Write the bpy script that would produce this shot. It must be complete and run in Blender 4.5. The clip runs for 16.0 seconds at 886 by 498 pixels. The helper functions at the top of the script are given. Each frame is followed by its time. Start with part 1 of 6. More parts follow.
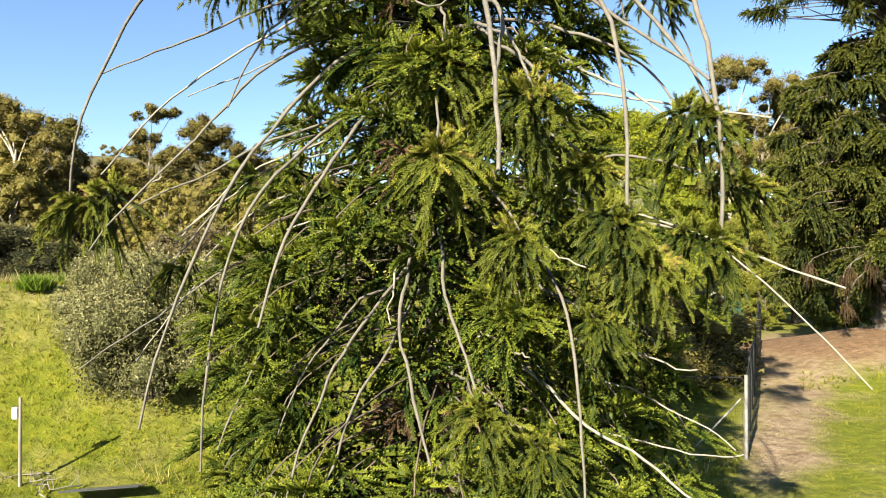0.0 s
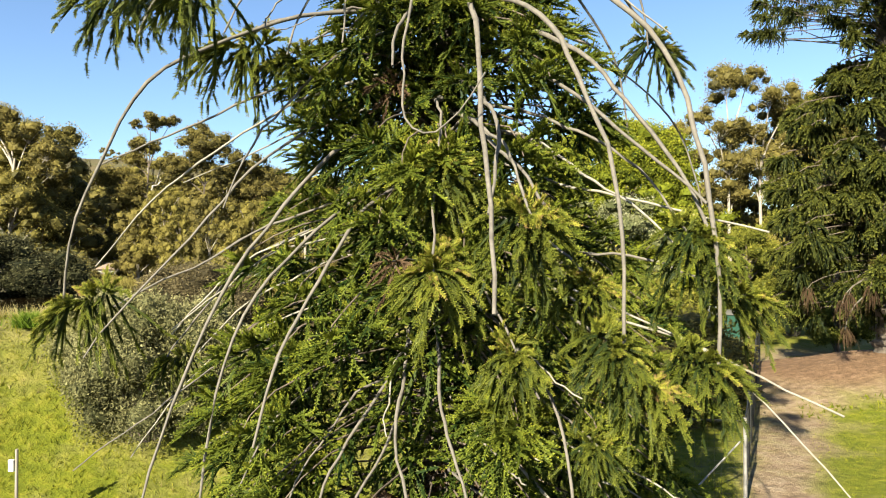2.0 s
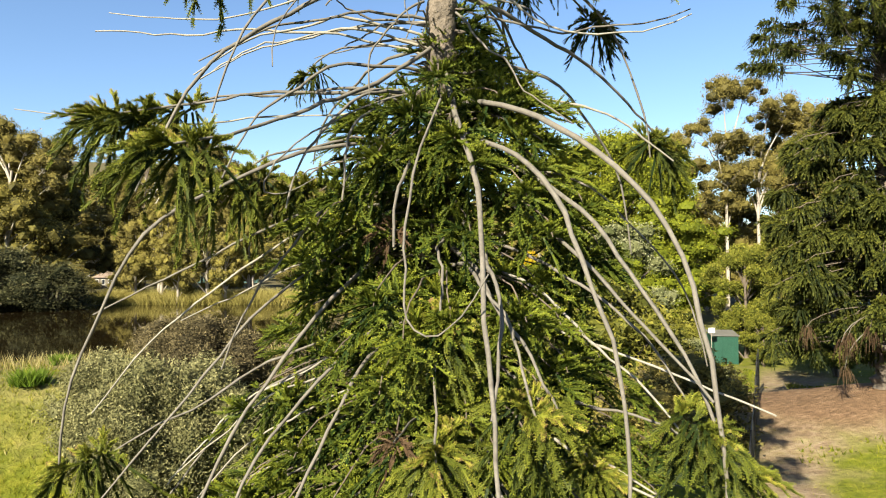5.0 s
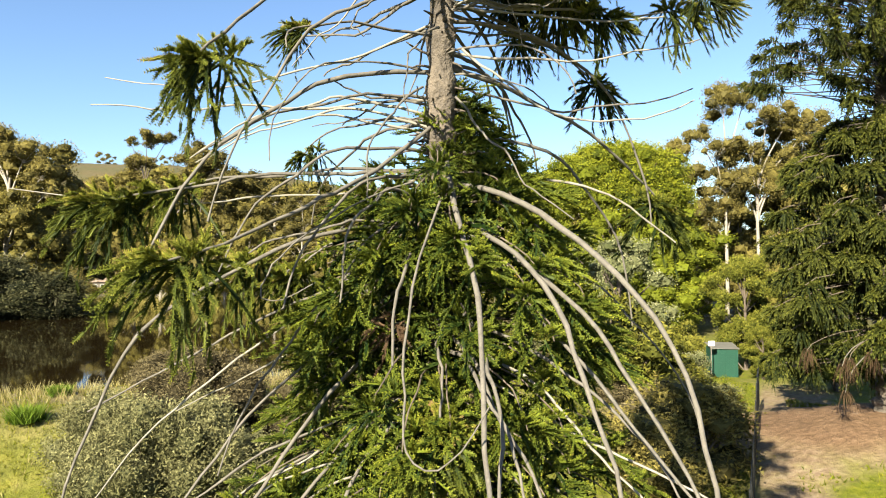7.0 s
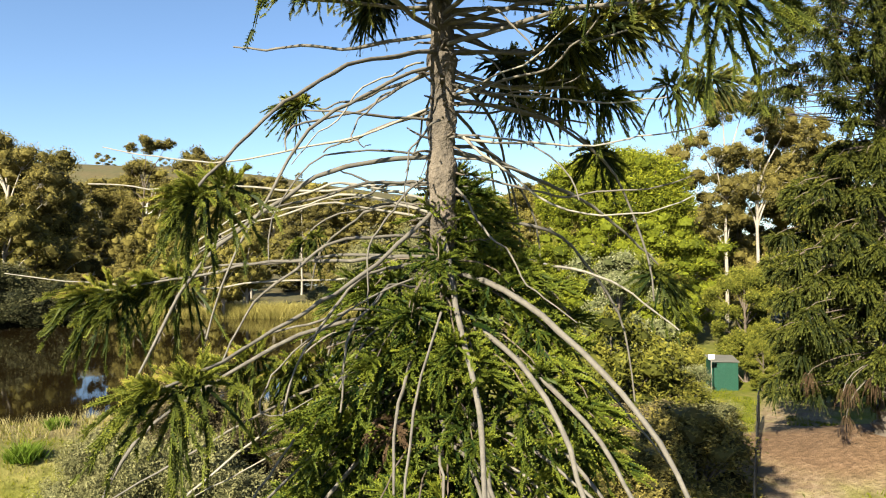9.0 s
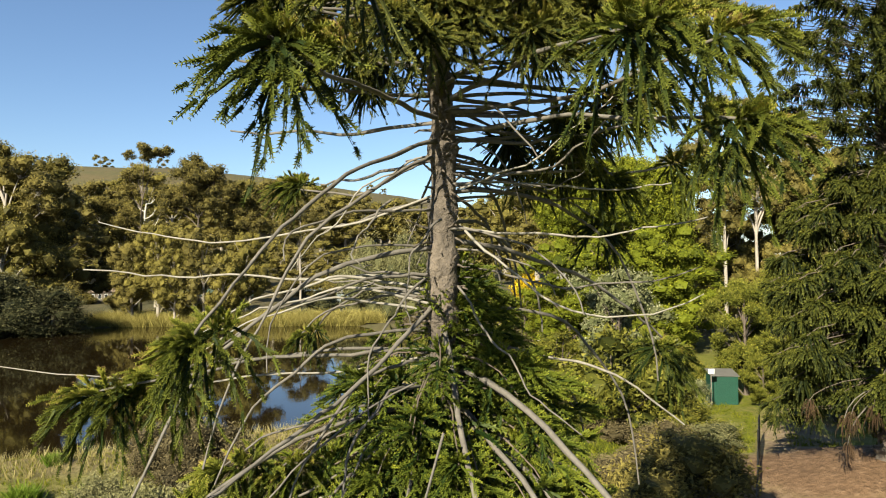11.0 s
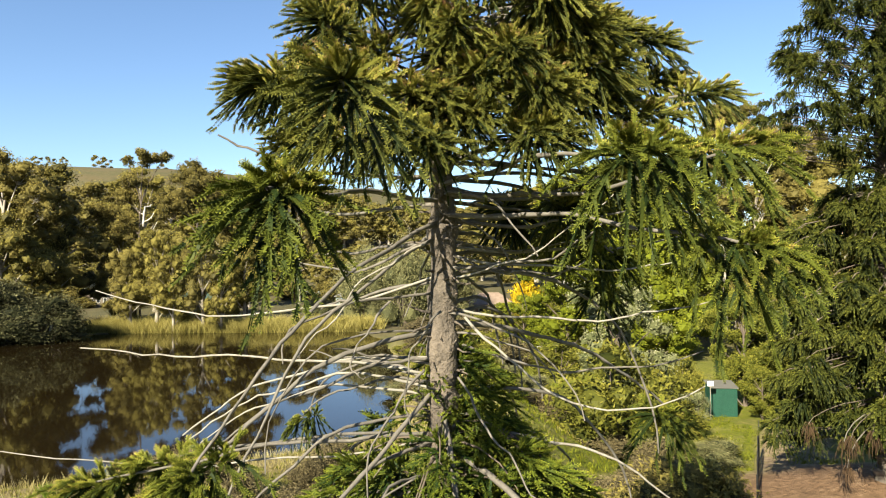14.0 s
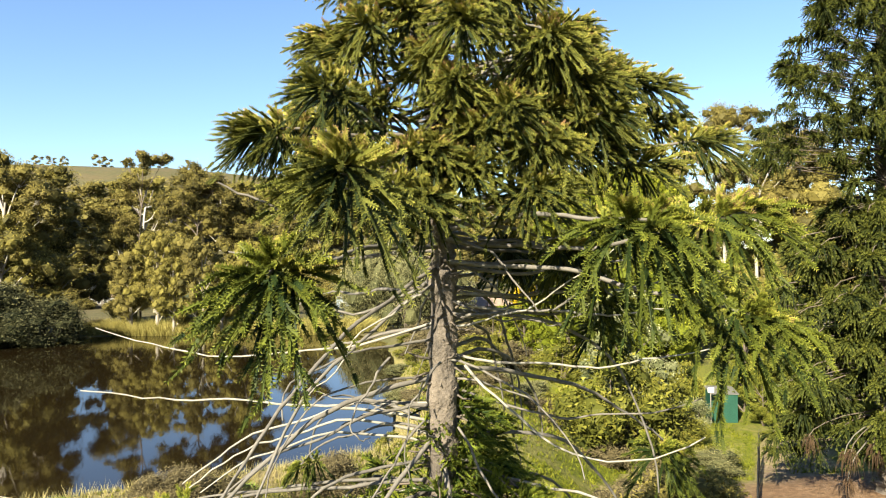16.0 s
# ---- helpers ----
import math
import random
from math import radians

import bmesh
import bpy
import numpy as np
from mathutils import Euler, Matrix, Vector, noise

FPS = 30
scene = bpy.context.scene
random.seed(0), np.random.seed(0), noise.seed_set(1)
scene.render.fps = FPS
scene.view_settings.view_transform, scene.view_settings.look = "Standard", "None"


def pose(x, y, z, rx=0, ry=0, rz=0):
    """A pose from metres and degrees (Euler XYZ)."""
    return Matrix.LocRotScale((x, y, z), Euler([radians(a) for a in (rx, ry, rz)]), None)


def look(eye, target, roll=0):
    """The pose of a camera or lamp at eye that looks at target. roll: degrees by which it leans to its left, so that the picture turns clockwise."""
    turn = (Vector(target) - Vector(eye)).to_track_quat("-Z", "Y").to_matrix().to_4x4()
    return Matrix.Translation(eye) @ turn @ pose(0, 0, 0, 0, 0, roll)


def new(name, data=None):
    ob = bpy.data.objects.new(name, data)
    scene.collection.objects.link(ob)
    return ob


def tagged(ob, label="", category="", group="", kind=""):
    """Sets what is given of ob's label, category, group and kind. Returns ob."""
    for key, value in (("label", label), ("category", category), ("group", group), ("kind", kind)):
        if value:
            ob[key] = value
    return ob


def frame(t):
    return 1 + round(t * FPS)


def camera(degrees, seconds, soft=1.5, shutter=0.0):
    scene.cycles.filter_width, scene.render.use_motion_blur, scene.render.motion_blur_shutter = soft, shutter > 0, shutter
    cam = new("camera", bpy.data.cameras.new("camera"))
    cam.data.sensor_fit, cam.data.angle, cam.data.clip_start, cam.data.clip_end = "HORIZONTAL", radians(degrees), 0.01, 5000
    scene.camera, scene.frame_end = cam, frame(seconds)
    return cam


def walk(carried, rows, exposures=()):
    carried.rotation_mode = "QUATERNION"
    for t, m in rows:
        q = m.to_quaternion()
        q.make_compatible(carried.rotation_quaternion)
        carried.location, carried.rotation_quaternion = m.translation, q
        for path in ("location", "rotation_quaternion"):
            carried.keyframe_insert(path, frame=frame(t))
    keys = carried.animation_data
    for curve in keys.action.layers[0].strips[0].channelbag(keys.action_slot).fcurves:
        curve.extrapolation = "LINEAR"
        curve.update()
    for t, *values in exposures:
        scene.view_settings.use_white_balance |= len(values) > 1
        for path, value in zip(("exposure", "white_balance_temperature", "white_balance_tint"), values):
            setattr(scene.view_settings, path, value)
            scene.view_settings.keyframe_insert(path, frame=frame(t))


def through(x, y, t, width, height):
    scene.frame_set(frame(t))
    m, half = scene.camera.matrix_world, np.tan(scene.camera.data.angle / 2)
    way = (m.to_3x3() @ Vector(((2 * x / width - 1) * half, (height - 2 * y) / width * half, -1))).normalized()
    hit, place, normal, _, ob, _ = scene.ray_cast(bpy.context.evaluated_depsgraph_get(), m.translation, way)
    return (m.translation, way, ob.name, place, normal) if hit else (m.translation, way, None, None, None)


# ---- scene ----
cam = camera(67.0, 16.0, soft=1.05)
METRES, EYE, TILT, LEAN, TURN = 8.0, 4.7, 0.65, 0.0, 0.0
ROWS = [
    (0.0, 0.0000, 0.0000, 0.0000, 0.00, 0.00, -0.00),
    (0.5, 0.0018, 0.0012, 0.0348, -0.03, 0.04, 0.03),
    (1.0, 0.0023, 0.0017, 0.0664, -0.03, 0.09, 0.05),
    (1.5, 0.0039, 0.0030, 0.1025, -0.04, 0.13, 0.06),
    (2.0, 0.0039, 0.0050, 0.1350, -0.06, 0.14, 0.06),
    (2.5, 0.0045, 0.0066, 0.1721, -0.11, 0.15, 0.07),
    (3.0, 0.0051, 0.0096, 0.2043, -0.11, 0.18, 0.10),
    (3.5, 0.0044, 0.0106, 0.2417, -0.14, 0.19, 0.11),
    (4.0, 0.0016, 0.0129, 0.2743, -0.19, 0.20, 0.14),
    (4.5, -0.0004, 0.0149, 0.3125, -0.22, 0.23, 0.14),
    (7.0, -0.0008, 0.0305, 0.4856, -0.31, 0.23, 0.19),
    (7.5, -0.0015, 0.0318, 0.5231, -0.32, 0.24, 0.21),
    (8.0, -0.0019, 0.0302, 0.5563, -0.32, 0.25, 0.21),
    (8.5, -0.0034, 0.0342, 0.5955, -0.34, 0.24, 0.24),
    (9.0, -0.0027, 0.0406, 0.6292, -0.36, 0.20, 0.25),
    (11.5, -0.0065, 0.0619, 0.8103, -0.50, 0.22, 0.40),
    (12.0, -0.0050, 0.0650, 0.8343, -0.51, 0.23, 0.42),
    (12.5, -0.0048, 0.0676, 0.8580, -0.54, 0.15, 0.39),
    (13.0, -0.0047, 0.0676, 0.8800, -0.54, 0.08, 0.33),
    (13.5, -0.0049, 0.0664, 0.8987, -0.56, 0.10, 0.38),
    (14.0, -0.0060, 0.0652, 0.9167, -0.56, 0.14, 0.42),
    (14.5, -0.0067, 0.0663, 0.9366, -0.56, 0.09, 0.38),
    (15.0, -0.0059, 0.0671, 0.9561, -0.55, 0.05, 0.40),
    (15.5, -0.0051, 0.0666, 0.9746, -0.55, 0.06, 0.44),
    (16.0, -0.0047, 0.0661, 0.9933, -0.52, 0.03, 0.41),
]
walk(cam, [(t, pose(0, 0, EYE, TILT, LEAN, TURN) @ pose(METRES * x, METRES * y, METRES * z, 90 + pitch, roll, yaw)) for t, x, y, z, yaw, pitch, roll in ROWS],
     exposures=((0.0, 2.25), (2.5, 2.12), (4.5, 2.02), (7.0, 2.20), (9.0, 2.05), (11.5, 1.64), (12.5, 1.70), (13.5, 1.91), (14.5, 2.09), (15.5, 2.25), (16.0, 2.28)))

# ---- light ----
SUN = Vector((-0.42, -0.76, 0.51)).normalized()      # towards the sun
world = bpy.data.worlds.new("world")
scene.world = world
world.use_nodes = True
wn = world.node_tree.nodes
sky = wn.new("ShaderNodeTexSky")
sky.sky_type, sky.sun_disc = "NISHITA", False
sky.sun_elevation = math.asin(SUN.z)
sky.sun_rotation = math.atan2(SUN.x, SUN.y)
sky.air_density, sky.dust_density, sky.ozone_density, sky.altitude = 1.0, 0.25, 4.0, 60
wn["Background"].inputs["Strength"].default_value = 0.050
world.node_tree.links.new(sky.outputs[0], wn["Background"].inputs["Color"])
sun = new("sun", bpy.data.lights.new("sun", "SUN"))
sun.data.energy, sun.data.angle, sun.data.color = 5.0, radians(0.55), (1.0, 0.935, 0.71)
sun.matrix_world = look((0, 0, 60), Vector((0, 0, 60)) - SUN)


# ---- materials ----
def material(name, build):
    m = bpy.data.materials.new(name)
    m.use_nodes = True
    nt = m.node_tree
    build(nt, nt.nodes, nt.links, nt.nodes["Principled BSDF"])
    return m


def ramp(nt, fac, stops):
    r = nt.nodes.new("ShaderNodeValToRGB")
    while len(r.color_ramp.elements) < len(stops):
        r.color_ramp.elements.new(0.5)
    for e, (p, c) in zip(r.color_ramp.elements, stops):
        e.position, e.color = p, (*c, 1)
    nt.links.new(fac, r.inputs["Fac"])
    return r.outputs["Color"]


def noise_tex(nt, scale, detail=4.0, rough=0.6, stretch=(1, 1, 1), space="Object"):
    c = nt.nodes.new("ShaderNodeTexCoord")
    mp = nt.nodes.new("ShaderNodeMapping")
    mp.inputs["Scale"].default_value = stretch
    n = nt.nodes.new("ShaderNodeTexNoise")
    n.inputs["Scale"].default_value, n.inputs["Detail"].default_value, n.inputs["Roughness"].default_value = scale, detail, rough
    nt.links.new(c.outputs[space], mp.inputs["Vector"])
    nt.links.new(mp.outputs["Vector"], n.inputs["Vector"])
    return n.outputs["Fac"]


def mix(nt, fac, a, b, mode="MIX"):
    n = nt.nodes.new("ShaderNodeMix")
    n.data_type, n.blend_type = "RGBA", mode
    for key, v in ((0, fac), (6, a), (7, b)):
        if isinstance(v, bpy.types.NodeSocket):
            nt.links.new(v, n.inputs[key])
        elif key == 0:
            n.inputs[0].default_value = v
        else:
            n.inputs[key].default_value = (*v, 1)
    return n.outputs[2]


def math_node(nt, op, a, b):
    n = nt.nodes.new("ShaderNodeMath")
    n.operation, n.use_clamp = op, True
    for i, v in enumerate((a, b)):
        if isinstance(v, bpy.types.NodeSocket):
            nt.links.new(v, n.inputs[i])
        else:
            n.inputs[i].default_value = v
    return n.outputs[0]


def attribute(nt, name):
    a = nt.nodes.new("ShaderNodeAttribute")
    a.attribute_name = name
    return a.outputs["Fac"]


def bump(nt, p, height, strength, distance):
    b = nt.nodes.new("ShaderNodeBump")
    b.inputs["Strength"].default_value, b.inputs["Distance"].default_value = strength, distance
    nt.links.new(height, b.inputs["Height"])
    nt.links.new(b.outputs["Normal"], p.inputs["Normal"])


def leaf_material(name, dark, mid, light, through=0.3, rough=0.5, spread=1.0, bud=None):
    """Leaves: dark to light along the attribute 'tip', for growth and for crown shade, varied leaf by leaf and plant by
    plant.
    """
    def build(nt, nodes, links, p):
        geo = nodes.new("ShaderNodeNewGeometry")
        obj = nodes.new("ShaderNodeObjectInfo")
        v = math_node(nt, "MULTIPLY_ADD", geo.outputs["Random Per Island"], 0.35 * spread)
        v.node.inputs[2].default_value = -0.16 * spread
        v2 = math_node(nt, "MULTIPLY_ADD", obj.outputs["Random"], 0.22)
        v2.node.inputs[2].default_value = -0.11
        for n in (v.node, v2.node):
            n.use_clamp = False
        a = math_node(nt, "ADD", attribute(nt, "tip"), v)
        a.node.use_clamp = False
        b = math_node(nt, "ADD", a, v2)
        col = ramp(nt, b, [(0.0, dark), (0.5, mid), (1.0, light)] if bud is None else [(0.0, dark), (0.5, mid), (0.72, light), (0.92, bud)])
        links.new(col, p.inputs["Base Color"])
        p.inputs["Roughness"].default_value = rough + 0.12
        p.inputs["Specular IOR Level"].default_value = 0.08
        tr = nodes.new("ShaderNodeBsdfTranslucent")
        links.new(col, tr.inputs["Color"])
        ms = nodes.new("ShaderNodeMixShader")
        ms.inputs[0].default_value = 0.75 * through
        links.new(p.outputs[0], ms.inputs[1])
        links.new(tr.outputs[0], ms.inputs[2])
        links.new(ms.outputs[0], nodes["Material Output"].inputs["Surface"])
    return material(name, build)


def bark_material(name, a, b, scale=6.0, stretch=(1, 1, 0.25), depth=0.02):
    def build(nt, nodes, links, p):
        f = noise_tex(nt, scale, 6, 0.65, stretch)
        g = noise_tex(nt, scale * 5, 4, 0.6, (1, 1, 1))
        obj = nodes.new("ShaderNodeObjectInfo")
        c = ramp(nt, f, [(0.3, a), (0.7, b)])
        c = mix(nt, 0.35, c, ramp(nt, g, [(0.35, (0.25, 0.25, 0.25)), (0.65, (0.75, 0.75, 0.75))]), "OVERLAY")
        c = mix(nt, math_node(nt, "MULTIPLY", obj.outputs["Random"], 0.4), c, b)
        links.new(c, p.inputs["Base Color"])
        p.inputs["Roughness"].default_value = 0.85
        bump(nt, p, g, 0.6, depth)
    return material(name, build)


def rough_material(name, a, b, scale=3.0, rough=0.8, metal=0.0, stretch=(1, 1, 1), depth=0.01):
    def build(nt, nodes, links, p):
        f = noise_tex(nt, scale, 6, 0.65, stretch)
        links.new(ramp(nt, f, [(0.3, a), (0.7, b)]), p.inputs["Base Color"])
        p.inputs["Roughness"].default_value, p.inputs["Metallic"].default_value = rough, metal
        bump(nt, p, noise_tex(nt, scale * 6, 4, 0.6, stretch), 0.4, depth)
    return material(name, build)


M_BUNYA = leaf_material("bunya_leaf", (0.014, 0.021, 0.007), (0.156, 0.152, 0.028), (0.290, 0.260, 0.050), 0.20, 0.42, 0.45, (0.290, 0.155, 0.090))
M_BUNYA_NEAR = leaf_material("bunya_drooping_leaf", (0.012, 0.020, 0.005), (0.106, 0.116, 0.015), (0.236, 0.222, 0.032), 0.18, 0.42, 0.45, (0.195, 0.118, 0.058))
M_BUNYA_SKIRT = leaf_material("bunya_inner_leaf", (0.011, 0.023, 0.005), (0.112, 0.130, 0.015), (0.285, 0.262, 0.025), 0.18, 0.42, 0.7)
M_BUNYA_FAR = leaf_material("bunya_far_leaf", (0.009, 0.014, 0.004), (0.065, 0.070, 0.012), (0.165, 0.158, 0.026), 0.18, 0.5)
M_DEAD = leaf_material("dead_foliage", (0.040, 0.024, 0.014), (0.095, 0.060, 0.034), (0.175, 0.120, 0.072), 0.2, 0.7)
M_BRANCH = bark_material("branch_bark", (0.050, 0.042, 0.035), (0.118, 0.103, 0.087), 9.0, (1, 1, 1), 0.006)
M_BLEACHED = bark_material("bleached_wood", (0.113, 0.097, 0.080), (0.213, 0.192, 0.162), 9.0, (1, 1, 1), 0.004)
M_TRUNK = bark_material("trunk_bark", (0.013, 0.010, 0.008), (0.128, 0.100, 0.077), 3.6, (1, 1, 0.4), 0.14)
M_GUM_BARK = bark_material("gum_bark", (0.130, 0.104, 0.080), (0.290, 0.255, 0.215), 1.5, (1, 1, 0.2), 0.03)
M_DARK_BARK = bark_material("dark_bark", (0.040, 0.029, 0.023), (0.104, 0.078, 0.058), 2.5, (1, 1, 0.3), 0.03)
M_GUM = leaf_material("gum_leaf", (0.038, 0.034, 0.011), (0.147, 0.122, 0.028), (0.292, 0.236, 0.056), 0.24, 0.5)
M_THICKET = leaf_material("thicket_leaf", (0.014, 0.016, 0.007), (0.062, 0.060, 0.026), (0.140, 0.130, 0.064), 0.2, 0.55)
M_GUM_DARK = leaf_material("dark_gum_leaf", (0.030, 0.027, 0.010), (0.128, 0.104, 0.028), (0.250, 0.200, 0.054), 0.25, 0.5)
M_PINE = leaf_material("bright_pine_leaf", (0.024, 0.032, 0.004), (0.112, 0.126, 0.010), (0.240, 0.232, 0.020), 0.25, 0.5)
M_YOUNG_PINE = leaf_material("young_pine_leaf", (0.023, 0.030, 0.005), (0.098, 0.101, 0.014), (0.210, 0.191, 0.031), 0.25, 0.5)
M_GREY = leaf_material("grey_shrub_leaf", (0.040, 0.042, 0.018), (0.118, 0.112, 0.048), (0.235, 0.215, 0.105), 0.2, 0.6)
M_BROWN_SHRUB = leaf_material("brown_shrub_leaf", (0.030, 0.024, 0.012), (0.100, 0.080, 0.040), (0.190, 0.152, 0.078), 0.2, 0.6)
M_GREEN_SHRUB = leaf_material("green_shrub_leaf", (0.026, 0.030, 0.006), (0.108, 0.104, 0.016), (0.222, 0.191, 0.035), 0.25, 0.5)
M_PALE_SHRUB = leaf_material("pale_shrub_leaf", (0.050, 0.058, 0.022), (0.155, 0.156, 0.075), (0.38, 0.36, 0.24), 0.2, 0.6)
M_YELLOW = leaf_material("autumn_leaf", (0.213, 0.134, 0.006), (0.377, 0.255, 0.009), (0.486, 0.365, 0.018), 0.3, 0.5)
M_RED = leaf_material("red_leaf", (0.134, 0.037, 0.018), (0.219, 0.067, 0.037), (0.304, 0.122, 0.061), 0.3, 0.5)
M_REED = leaf_material("reed_blade", (0.098, 0.085, 0.022), (0.194, 0.164, 0.042), (0.304, 0.255, 0.085), 0.25, 0.6)
M_GRASS = leaf_material("grass_blade", (0.050, 0.064, 0.005), (0.120, 0.130, 0.008), (0.225, 0.195, 0.022), 0.35, 0.5)
M_DRY_GRASS = leaf_material("dry_grass_blade", (0.134, 0.103, 0.037), (0.243, 0.201, 0.079), (0.353, 0.304, 0.152), 0.3, 0.6)
M_TUFT = leaf_material("flax_blade", (0.037, 0.067, 0.007), (0.085, 0.134, 0.012), (0.170, 0.219, 0.030), 0.3, 0.45)


def build_ground(nt, nodes, links, p):
    fine = noise_tex(nt, 2.6, 8, 0.7)
    mid = noise_tex(nt, 0.35, 6, 0.65)
    big = noise_tex(nt, 0.06, 4, 0.6)
    grass = ramp(nt, fine, [(0.25, (0.042, 0.054, 0.004)), (0.5, (0.096, 0.106, 0.007)), (0.78, (0.180, 0.156, 0.018))])
    dry = ramp(nt, fine, [(0.25, (0.112, 0.090, 0.030)), (0.75, (0.235, 0.196, 0.084))])
    soil_patch = ramp(nt, noise_tex(nt, 0.9, 5, 0.7), [(0.45, (0, 0, 0)), (0.62, (1, 1, 1))])
    grass = mix(nt, ramp(nt, mid, [(0.48, (0, 0, 0)), (0.68, (0.7, 0.7, 0.7))]), grass, dry)
    soil = ramp(nt, fine, [(0.25, (0.084, 0.053, 0.033)), (0.5, (0.179, 0.126, 0.081)), (0.78, (0.280, 0.218, 0.154))])
    soil = mix(nt, soil_patch, soil, ramp(nt, fine, [(0.3, (0.123, 0.084, 0.034)), (0.7, (0.258, 0.213, 0.112))]))
    litter = ramp(nt, fine, [(0.25, (0.056, 0.032, 0.017)), (0.55, (0.140, 0.084, 0.048)), (0.8, (0.224, 0.152, 0.098))])
    far = ramp(nt, mid, [(0.3, (0.044, 0.043, 0.019)), (0.7, (0.090, 0.076, 0.036))])
    far = mix(nt, ramp(nt, big, [(0.42, (0, 0, 0)), (0.66, (0.5, 0.5, 0.5))]), far, (0.095, 0.065, 0.036))
    c = mix(nt, math_node(nt, "ADD", attribute(nt, "dirt"), math_node(nt, "MULTIPLY", math_node(nt, "SUBTRACT", mid, 0.5), attribute(nt, "dirt"))), grass, soil)
    c = mix(nt, attribute(nt, "litter"), c, litter)
    c = mix(nt, attribute(nt, "dry"), c, dry)
    c = mix(nt, attribute(nt, "far"), c, far)
    links.new(c, p.inputs["Base Color"])
    p.inputs["Roughness"].default_value = 0.95
    p.inputs["Specular IOR Level"].default_value = 0.15
    bump(nt, p, fine, 1.0, 0.16)


M_GROUND = material("ground_cover", build_ground)


def build_water(nt, nodes, links, p):
    p.inputs["Base Color"].default_value = (0.009, 0.006, 0.0025, 1)
    p.inputs["Roughness"].default_value = 0.035
    p.inputs["IOR"].default_value = 1.33
    p.inputs["Specular IOR Level"].default_value = 0.85
    bump(nt, p, noise_tex(nt, 0.55, 3, 0.5, (1, 0.45, 1)), 0.05, 0.1)


M_WATER = material("pond_water", build_water)
M_SHED_WALL = rough_material("green_steel", (0.003, 0.034, 0.021), (0.006, 0.048, 0.030), 2.0, 0.5, 0.0)
M_SHED_ROOF = rough_material("grey_steel", (0.080, 0.076, 0.068), (0.128, 0.120, 0.108), 2.0, 0.6, 0.1)
M_WHITE = rough_material("white_paint", (0.390, 0.385, 0.367), (0.474, 0.468, 0.450), 1.5, 0.6)
M_ROOF = rough_material("brown_roof", (0.130, 0.089, 0.065), (0.213, 0.154, 0.118), 1.5, 0.8)
M_PALE_ROOF = rough_material("pale_roof", (0.11, 0.10, 0.092), (0.155, 0.145, 0.13), 1.5, 0.6)
M_WALL = rough_material("rendered_wall", (0.085, 0.07, 0.056), (0.12, 0.10, 0.08), 1.5, 0.85)
M_GLASS = rough_material("dark_window", (0.012, 0.014, 0.018), (0.024, 0.026, 0.030), 1.0, 0.1)
M_POST = rough_material("weathered_post", (0.118, 0.101, 0.083), (0.225, 0.195, 0.166), 8.0, 0.85, 0.0, (1, 1, 0.2))
M_BLACK_STEEL = rough_material("black_steel", (0.012, 0.012, 0.013), (0.030, 0.030, 0.030), 5.0, 0.5, 0.5)
M_GREY_STEEL = rough_material("grey_steel", (0.13, 0.12, 0.115), (0.24, 0.225, 0.21), 9.0, 0.6, 0.3, (1, 1, 1), 0.002)
M_TEAL = rough_material("teal_panel", (0.008, 0.036, 0.034), (0.018, 0.060, 0.056), 2.0, 0.5)
M_BLUE = rough_material("pale_blue_panel", (0.112, 0.136, 0.160), (0.168, 0.200, 0.224), 2.0, 0.5)



# ---- building tools ----
def mesh_of(name, verts, faces, mat, tip=None, smooth=False):
    """A mesh from arrays: verts n x 3, faces m x 3 or m x 4, tip a value for each vertex."""
    verts, faces = np.asarray(verts, np.float32), np.asarray(faces, np.int32)
    me = bpy.data.meshes.new(name)
    k = faces.shape[1]
    me.vertices.add(len(verts))
    me.vertices.foreach_set("co", verts.ravel())
    me.loops.add(faces.size)
    me.loops.foreach_set("vertex_index", faces.ravel())
    me.polygons.add(len(faces))
    me.polygons.foreach_set("loop_start", np.arange(0, faces.size, k, dtype=np.int32))
    me.polygons.foreach_set("use_smooth", np.full(len(faces), smooth))
    if tip is not None:
        me.attributes.new("tip", "FLOAT", "POINT").data.foreach_set("value", np.asarray(tip, np.float32))
    me.update(calc_edges=True)
    me.materials.append(mat)
    return me


def put(name, me, parent=None, label="", m=None):
    ob = new(name, me)
    if parent:
        ob.parent = parent
    if m is not None:
        ob.matrix_basis = m
    if label:
        ob["label"] = label
    return ob


def part(name, bm, mat, parent, label=""):
    me = bpy.data.meshes.new(name)
    bm.to_mesh(me)
    bm.free()
    me.materials.append(mat)
    return put(name, me, parent, label)


def thing(name, m, label, category, group="", kind=""):
    ob = new(name)
    ob.empty_display_size = 0.2
    ob.matrix_basis = m
    return tagged(ob, label, category, group, kind)


def box_bm(size, at=(0, 0, 0), bevel=0.0, bm=None, turn=None):
    bm = bm or bmesh.new()
    m = Matrix.Translation(at) @ (turn or Matrix.Identity(4)) @ Matrix.Diagonal((*size, 1))
    r = bmesh.ops.create_cube(bm, size=1.0, matrix=m)
    if bevel:
        edges = {e for v in r["verts"] for e in v.link_edges}
        bmesh.ops.bevel(bm, geom=list(edges), offset=bevel, segments=1, affect="EDGES")
    return bm


